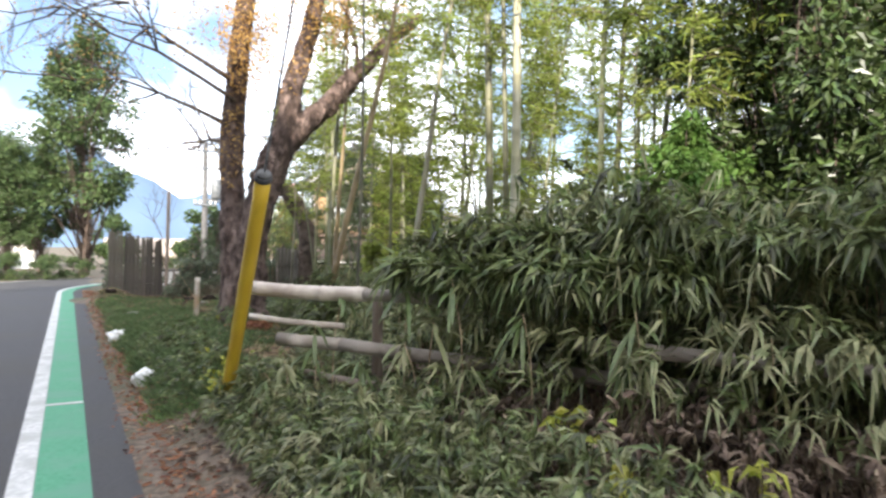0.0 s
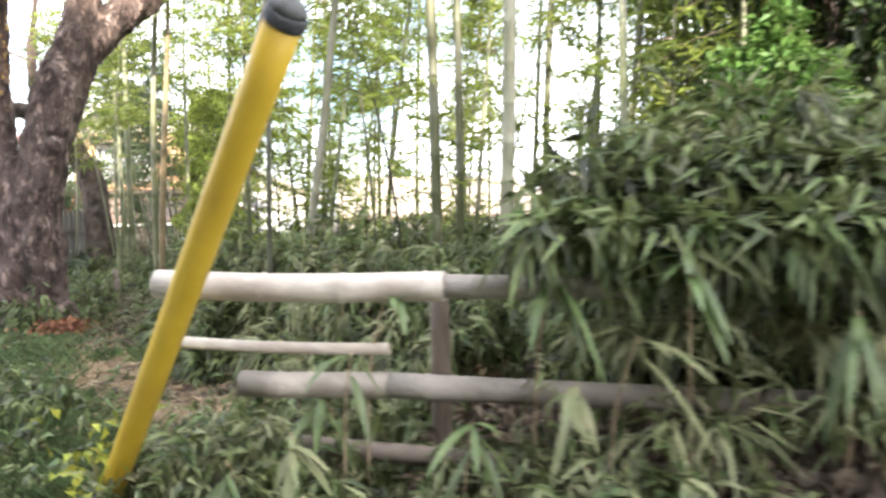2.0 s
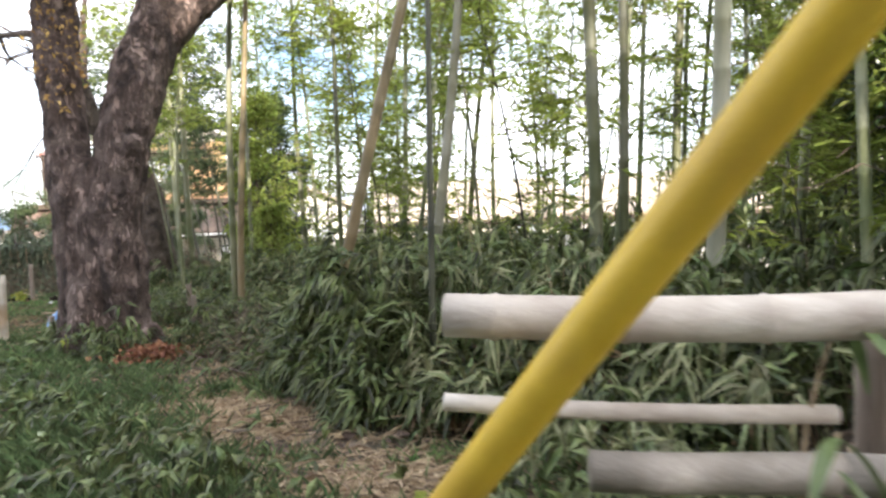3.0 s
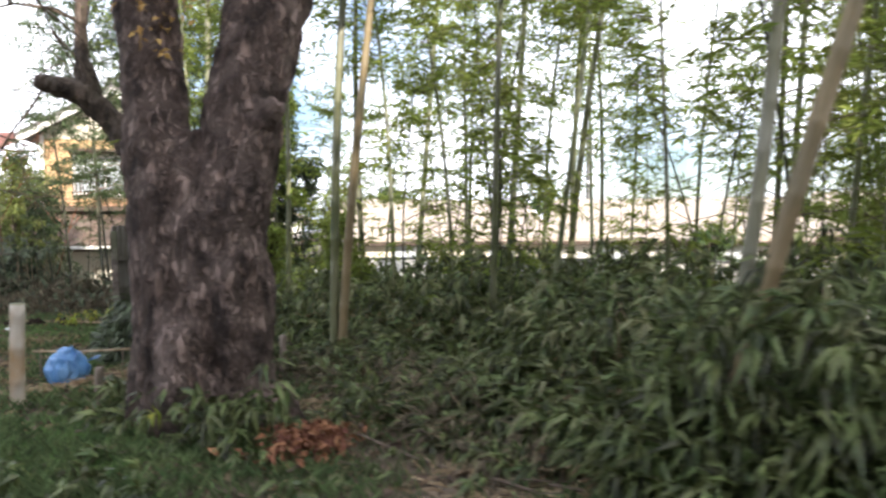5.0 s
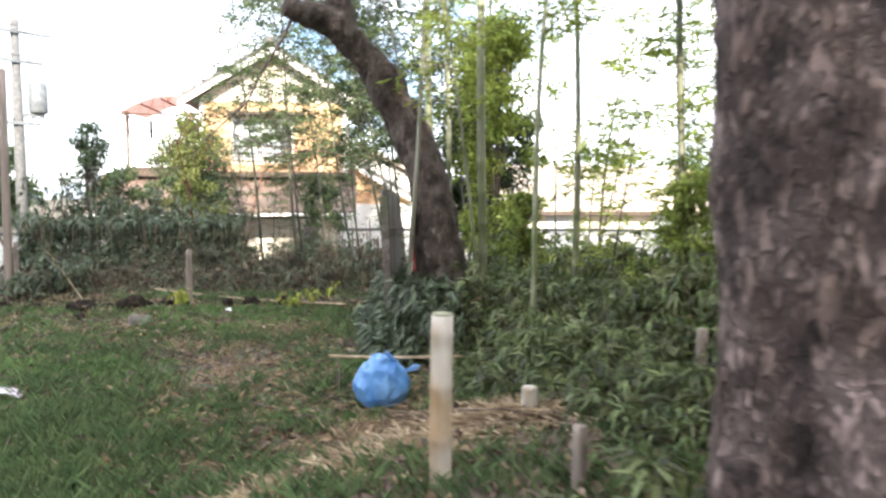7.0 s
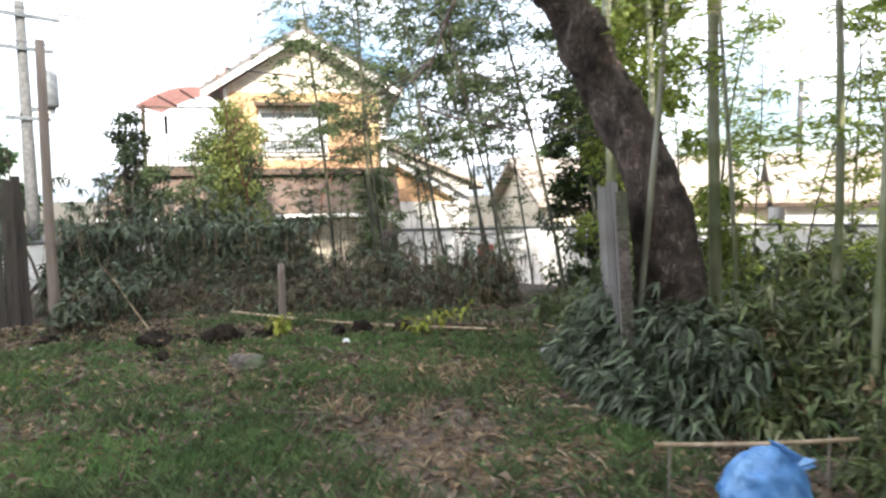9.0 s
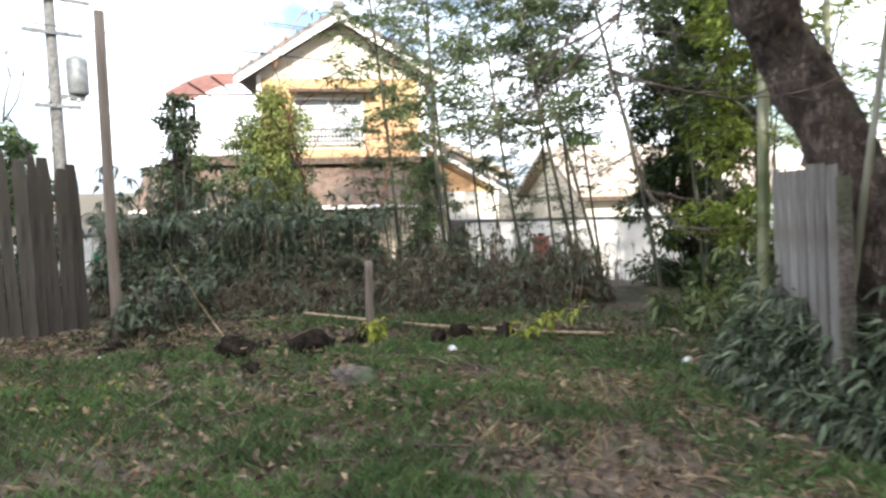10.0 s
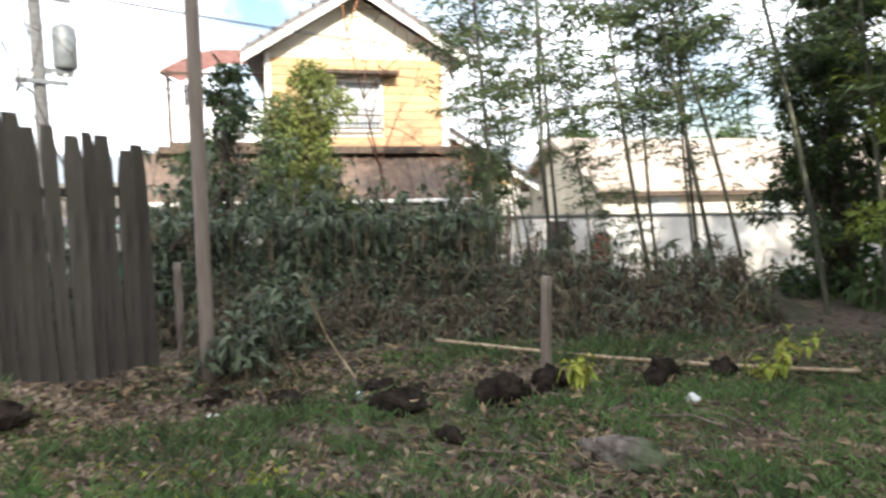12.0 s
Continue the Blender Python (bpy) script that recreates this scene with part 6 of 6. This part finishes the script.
for px in (WX0 - 0.04, WX1 + 0.02):
    part("bracket", box((px, -0.28, WZ0 - 0.05), (px + 0.03, -0.03, WZ0 - 0.02)), M_DARKWOOD, win)
# low pent roof along the front, over the ground floor
pent = part("pent_roof", prism([(-2.6, 3.42), (HW + 0.3, 3.42), (HW + 0.3, 3.52), (-2.6, 3.52)], -0.42, -0.035), M_ROOF, house, "grey pent roof over the ground floor")
part("pent_fascia", box((-2.6, -0.48, 3.36), (HW + 0.3, -0.425, 3.54), 0.01), M_DARKWOOD, pent)
def skirt_slab(x0, x1, lift, thick):
    """A slab along the wall that slopes down and outwards."""
    bm = box((x0, -1.55, 0), (x1, -0.04, thick))
    for v in bm.verts:
        v.co.z += 3.30 + lift + (v.co.y + 0.04) * 0.74
    return bm


skirt = part("skirt_roof", skirt_slab(-3.1, HW + 0.35, 0, 0.09), M_ROOFBROWN, house, "brown tiled skirt roof over the ground floor")
for k in range(24):
    px = -3.0 + (HW + 3.3) * k / 23
    part("tile_rib", skirt_slab(px - 0.045, px + 0.045, 0.092, 0.045), M_ROOFBROWN, skirt)
part("gutter", box((-3.15, -1.66, 2.12), (HW + 0.4, -1.56, 2.22), 0.02), M_TRIM, skirt, "pale gutter")
part("ground_floor_band", box((0.0, -0.05, 2.0), (HW, -0.033, 2.14), 0.005), M_DARKWOOD, house)
# balcony with its faded red canopy
bal = part("balcony", box((-2.5, 0.6, 3.55), (-0.02, 3.2, 3.7), 0.01), M_DARKWOOD, house, "balcony with a pale slatted rail")
part("handrail", box((-2.5, 0.58, 4.55), (-0.02, 0.66, 4.62), 0.01), M_TRIM, bal)
for k in range(14):
    px = -2.45 + k * 0.185
    part("slat", box((px - 0.05, 0.60, 3.7), (px + 0.05, 0.63, 4.55), 0.005), M_TRIM, bal)
for px, py in ((-2.48, 0.62), (-2.48, 3.1), (-0.1, 0.62)):
    part("balcony_post", box((px - 0.05, py - 0.05, 0), (px + 0.05, py + 0.05, 5.5), 0.01), M_DARKWOOD, bal)
bm = bmesh.new()
n, mcount = 44, 9
grid = []
for i2 in range(n + 1):
    row = []
    for j2 in range(mcount + 1):
        u, v = i2 / n, j2 / mcount
        x = -2.62 + 2.6 * u
        row.append(bm.verts.new((x, 0.35 + 2.9 * v, 5.45 + 0.55 * math.sin(min(u * 1.7, 1.0) * math.pi / 2) + 0.022 * math.sin(i2 * math.pi) + 0.02 * (i2 % 2) + 0.12 * v)))
    grid.append(row)
for i2 in range(n):
    for j2 in range(mcount):
        bm.faces.new((grid[i2][j2], grid[i2 + 1][j2], grid[i2 + 1][j2 + 1], grid[i2][j2 + 1]))
bmesh.ops.solidify(bm, geom=bm.faces[:], thickness=0.012)
can = part("canopy", bm, M_PINK, house, "faded red corrugated plastic canopy")
for k in range(5):
    u = k / 4
    part("canopy_rib", box((-2.62 + 2.55 * u, 0.33, 5.38 + 0.5 * math.sin(min(u * 1.7, 1) * math.pi / 2)), (-2.58 + 2.55 * u, 3.2, 5.43 + 0.5 * math.sin(min(u * 1.7, 1) * math.pi / 2))), M_DARKWOOD, can)
part("canopy_beam", box((-2.62, 0.30, 5.36), (-0.05, 0.36, 5.42)), M_DARKWOOD, can)
# single-storey annex
ann = part("annex_wall", box((HW + 0.002, 0.4, 0), (HW + 2.2, 4.5, 2.5)), M_WALLW, house, "low white annex wall")
part("annex_roof", prism([(HW + 0.0, 4.0), (HW + 2.6, 2.5), (HW + 2.6, 2.64), (HW + 0.0, 4.14)], 0.0, 4.9), M_ROOF, house, "grey sloping annex roof")
part("annex_gable", prism([(HW + 0.002, 2.5), (HW + 2.2, 2.5), (HW + 2.2, 2.7), (HW + 0.002, 3.95)], 0.42, 0.5), M_SIDING, house)
part("annex_barge", prism([(HW + 0.0, 3.84), (HW + 2.6, 2.34), (HW + 2.6, 2.48), (HW + 0.0, 3.98)], -0.04, -0.004), M_TRIM, house)


# ---- white garden wall, far houses ----
def garden_wall(pts, h, label, mat):
    ob = thing("garden_wall", label, "wall")
    for (x0, y0), (x1, y1) in zip(pts, pts[1:]):
        d = Vector((x1 - x0, y1 - y0, 0))
        m = Matrix.Translation((x0, y0, GZ)) @ pose(0, 0, 0, 0, 0, math.degrees(math.atan2(d.y, d.x)))
        n = max(1, round(d.length / 2.0))
        for k in range(n):
            q = part("wall_panel", box((d.length * k / n + 0.006, -0.07, -0.1), (d.length * (k + 1) / n - 0.006, 0.07, h), 0.008), mat, ob)
            q.matrix_world = m
        q = part("coping", box((-0.02, -0.10, h), (d.length + 0.02, 0.10, h + 0.08), 0.015), M_CONCRETE, ob)
        q.matrix_world = m
    return ob


garden_wall([(12.4, 26.6), (16.0, 23.2), (19.5, 19.0), (20.5, 13.0), (21.0, 4.0), (20.0, -6.0)], 1.7, "white rendered garden wall behind the grove", M_WALLW)
garden_wall([(2.6, 29.5), (7.8, 29.2), (9.6, 30.6)], 1.75, "pale block wall before the house yard", M_WALLW)


def far_house(x, y, w, d, h, turn, wall, label):
    ob = thing("far_house", label, "house", m=Matrix.Translation((x, y, GZ)) @ pose(0, 0, 0, 0, 0, turn), group="far houses")
    part("wall", box((-w / 2, -d / 2, -0.2), (w / 2, d / 2, h)), wall, ob)
    for s in (-1, 1):
        part("roof", prism([(0, h + d * 0.0 + w * 0.22), (s * (w / 2 + 0.5), h - 0.15), (s * (w / 2 + 0.5), h + 0.05), (0, h + w * 0.22 + 0.2)], -d / 2 - 0.5, d / 2 + 0.5), M_ROOFTAN, ob)
    part("gable", prism([(-w / 2, h), (w / 2, h), (0, h + w * 0.21)], -d / 2, d / 2), wall, ob)
    for s in (-1, 1):
        part("gutter", box((s * (w / 2 + 0.56) - 0.06, -d / 2 - 0.5, h - 0.27), (s * (w / 2 + 0.56) + 0.06, d / 2 + 0.5, h - 0.1), 0.02), M_DARKWOOD, ob)
    for fl in range(max(1, int(h // 2.6))):
        for k in range(3):
            px, pz = -w / 2 + w * (k + 0.5) / 3, 0.9 + fl * 2.7
            wnd = part("window", box((px - 0.6, -d / 2 - 0.03, pz), (px + 0.6, -d / 2 - 0.004, pz + 1.1)), M_GLASS, ob)
            part("frame", box((px - 0.68, -d / 2 - 0.06, pz + 1.1), (px + 0.68, -d / 2 - 0.004, pz + 1.2)), M_TRIM, wnd)
            part("sill", box((px - 0.68, -d / 2 - 0.07, pz - 0.08), (px + 0.68, -d / 2 - 0.004, pz)), M_TRIM, wnd)
        for k in range(2):
            py, pz = -d / 2 + d * (k + 0.5) / 2, 0.9 + fl * 2.7
            wnd = part("window", box((-w / 2 - 0.03, py - 0.6, pz), (-w / 2 - 0.004, py + 0.6, pz + 1.1)), M_GLASS, ob)
            part("sill", box((-w / 2 - 0.07, py - 0.68, pz - 0.08), (-w / 2 - 0.004, py + 0.68, pz)), M_TRIM, wnd)


far_house(27, 27, 8, 9, 2.3, 50, M_PLASTER, "single-storey cream house behind the white wall")
far_house(33, 17, 8, 10, 2.3, 20, M_WALLW, "single-storey white house beyond the grove")
far_house(36, 6, 8, 9, 2.5, 5, M_PLASTER, "single-storey cream house beyond the grove")
far_house(34, -6, 8, 9, 2.4, -5, M_PLASTER, "single-storey cream house beyond the grove")
far_house(22, 38, 8, 7, 3.2, -30, M_WALLW, "white house behind the tan house")
far_house(6.5, 62, 6, 7, 2.0, 90, M_PLASTER, "long low cream building beyond the bend")
far_house(-4.6, 56, 5, 7, 4.2, 0, M_WALLW, "white building beyond the roadside trees")
far_house(-8.6, 47, 5, 6, 3.0, 0, M_DARKWOOD, "dark timber shed across the bend")


# ---- utility pole with transformer, wires ----
def utility(x, y, z0, h, label, tank=True):
    ob = thing("utility_pole", label, "utility pole", (x, y, z0), "utility poles")
    V, F = tube([(0, 0, -0.3, 0.17), (0, 0, h, 0.11)], 16)
    part("pole", mesh_of("pole", V, F, M_CONCRETE, True), None, ob)
    for z, w in ((h - 0.4, 0.85), (h - 1.2, 0.65), (h - 2.9, 0.5)):
        arm = part("crossarm", box((-w, -0.2, z), (w, -0.12, z + 0.09), 0.01), M_TRANSF, ob)
        for k in (-0.9, -0.45, 0.45, 0.9):
            V, F = tube([(w * k, -0.16, z + 0.09, 0.03), (w * k, -0.16, z + 0.15, 0.05), (w * k, -0.16, z + 0.20, 0.045), (w * k, -0.16, z + 0.26, 0.02)], 8)
            part("insulator", mesh_of("insulator", V, F, M_TRIM, True), None, arm)
    if tank:
        V, F = tube([(0.48, -0.12, h - 2.55, 0.20), (0.48, -0.12, h - 2.5, 0.24), (0.48, -0.12, h - 1.75, 0.24), (0.48, -0.12, h - 1.68, 0.20), (0.48, -0.12, h - 1.62, 0.08)], 18)
        t = part("transformer", mesh_of("transformer", V, F, M_TRANSF, True), None, ob, "grey round transformer tank")
        part("tank_bracket", box((0.08, -0.18, h - 2.68), (0.62, -0.06, h - 2.56), 0.01), M_TRANSF, t)
        for k in (-0.1, 0.1):
            V, F = tube([(0.48 + k, -0.12, h - 1.66, 0.03), (0.48 + k, -0.12, h - 1.45, 0.02)], 8)
            part("bushing", mesh_of("bushing", V, F, M_TRIM, True), None, t)
    return ob


H1 = 7.6
utility(5.42, 32.0, GZ, H1, "grey concrete utility pole with a transformer tank")
utility(34.0, 21.5, GZ, 8.0, "distant grey concrete utility pole", False)
utility(-6.5, 50.0, 0.0, 8.5, "distant grey concrete utility pole", False)
for n, (z0, z1, o) in enumerate(((H1 - 0.2, 7.8, -0.7), (H1 - 0.2, 7.8, 0.7), (H1 - 1.0, 7.0, -0.5), (H1 - 1.0, 7.0, 0.5), (H1 - 2.7, 5.2, 0.2))):
    a, b = np.array((5.42 + o, 31.85, GZ + z0)), np.array((34.0 + o, 21.35, GZ + z1))
    pts = [(*(a + (b - a) * s - np.array([0, 0, 1.1 * 4 * s * (1 - s) * 0.6])), 0.013) for s in np.linspace(0, 1, 14)]
    V, F = tube(pts, 4)
    tagged(part("power_line", mesh_of("power_line", V, F, M_CAP), None), "black overhead power line between the poles", "power line", "power lines")

# ---- small coloured things by the hedge ----
bm = bmesh.new()
bmesh.ops.create_grid(bm, x_segments=10, y_segments=14, size=1)
for v in bm.verts:
    u, w = v.co.x, v.co.y
    v.co = Vector((0.35 * u + 0.04 * math.sin(w * 5), 0.06 * math.sin(u * 6 + w * 2), 0.95 + 0.75 * w))
bmesh.ops.solidify(bm, geom=bm.faces[:], thickness=0.01)
net = part("net", bm, M_NET)
net.matrix_world = Matrix.Translation((4.75, 27.6, float(ground_z(4.75, 27.6)) - 0.15)) @ pose(0, 0, 0, 0, 0, 40)
tagged(net, "hanging green garden net behind the hedge", "net")
can = thing("water_can", "red plastic canister on the yard beyond the hedge", "canister", (11.9, 22.6, GZ))
part("body", box((-0.18, -0.12, 0), (0.18, 0.12, 1.55), 0.04), M_RED, can)
part("cap", box((-0.05, -0.05, 1.55), (0.05, 0.05, 1.62), 0.01), M_CAP, can)
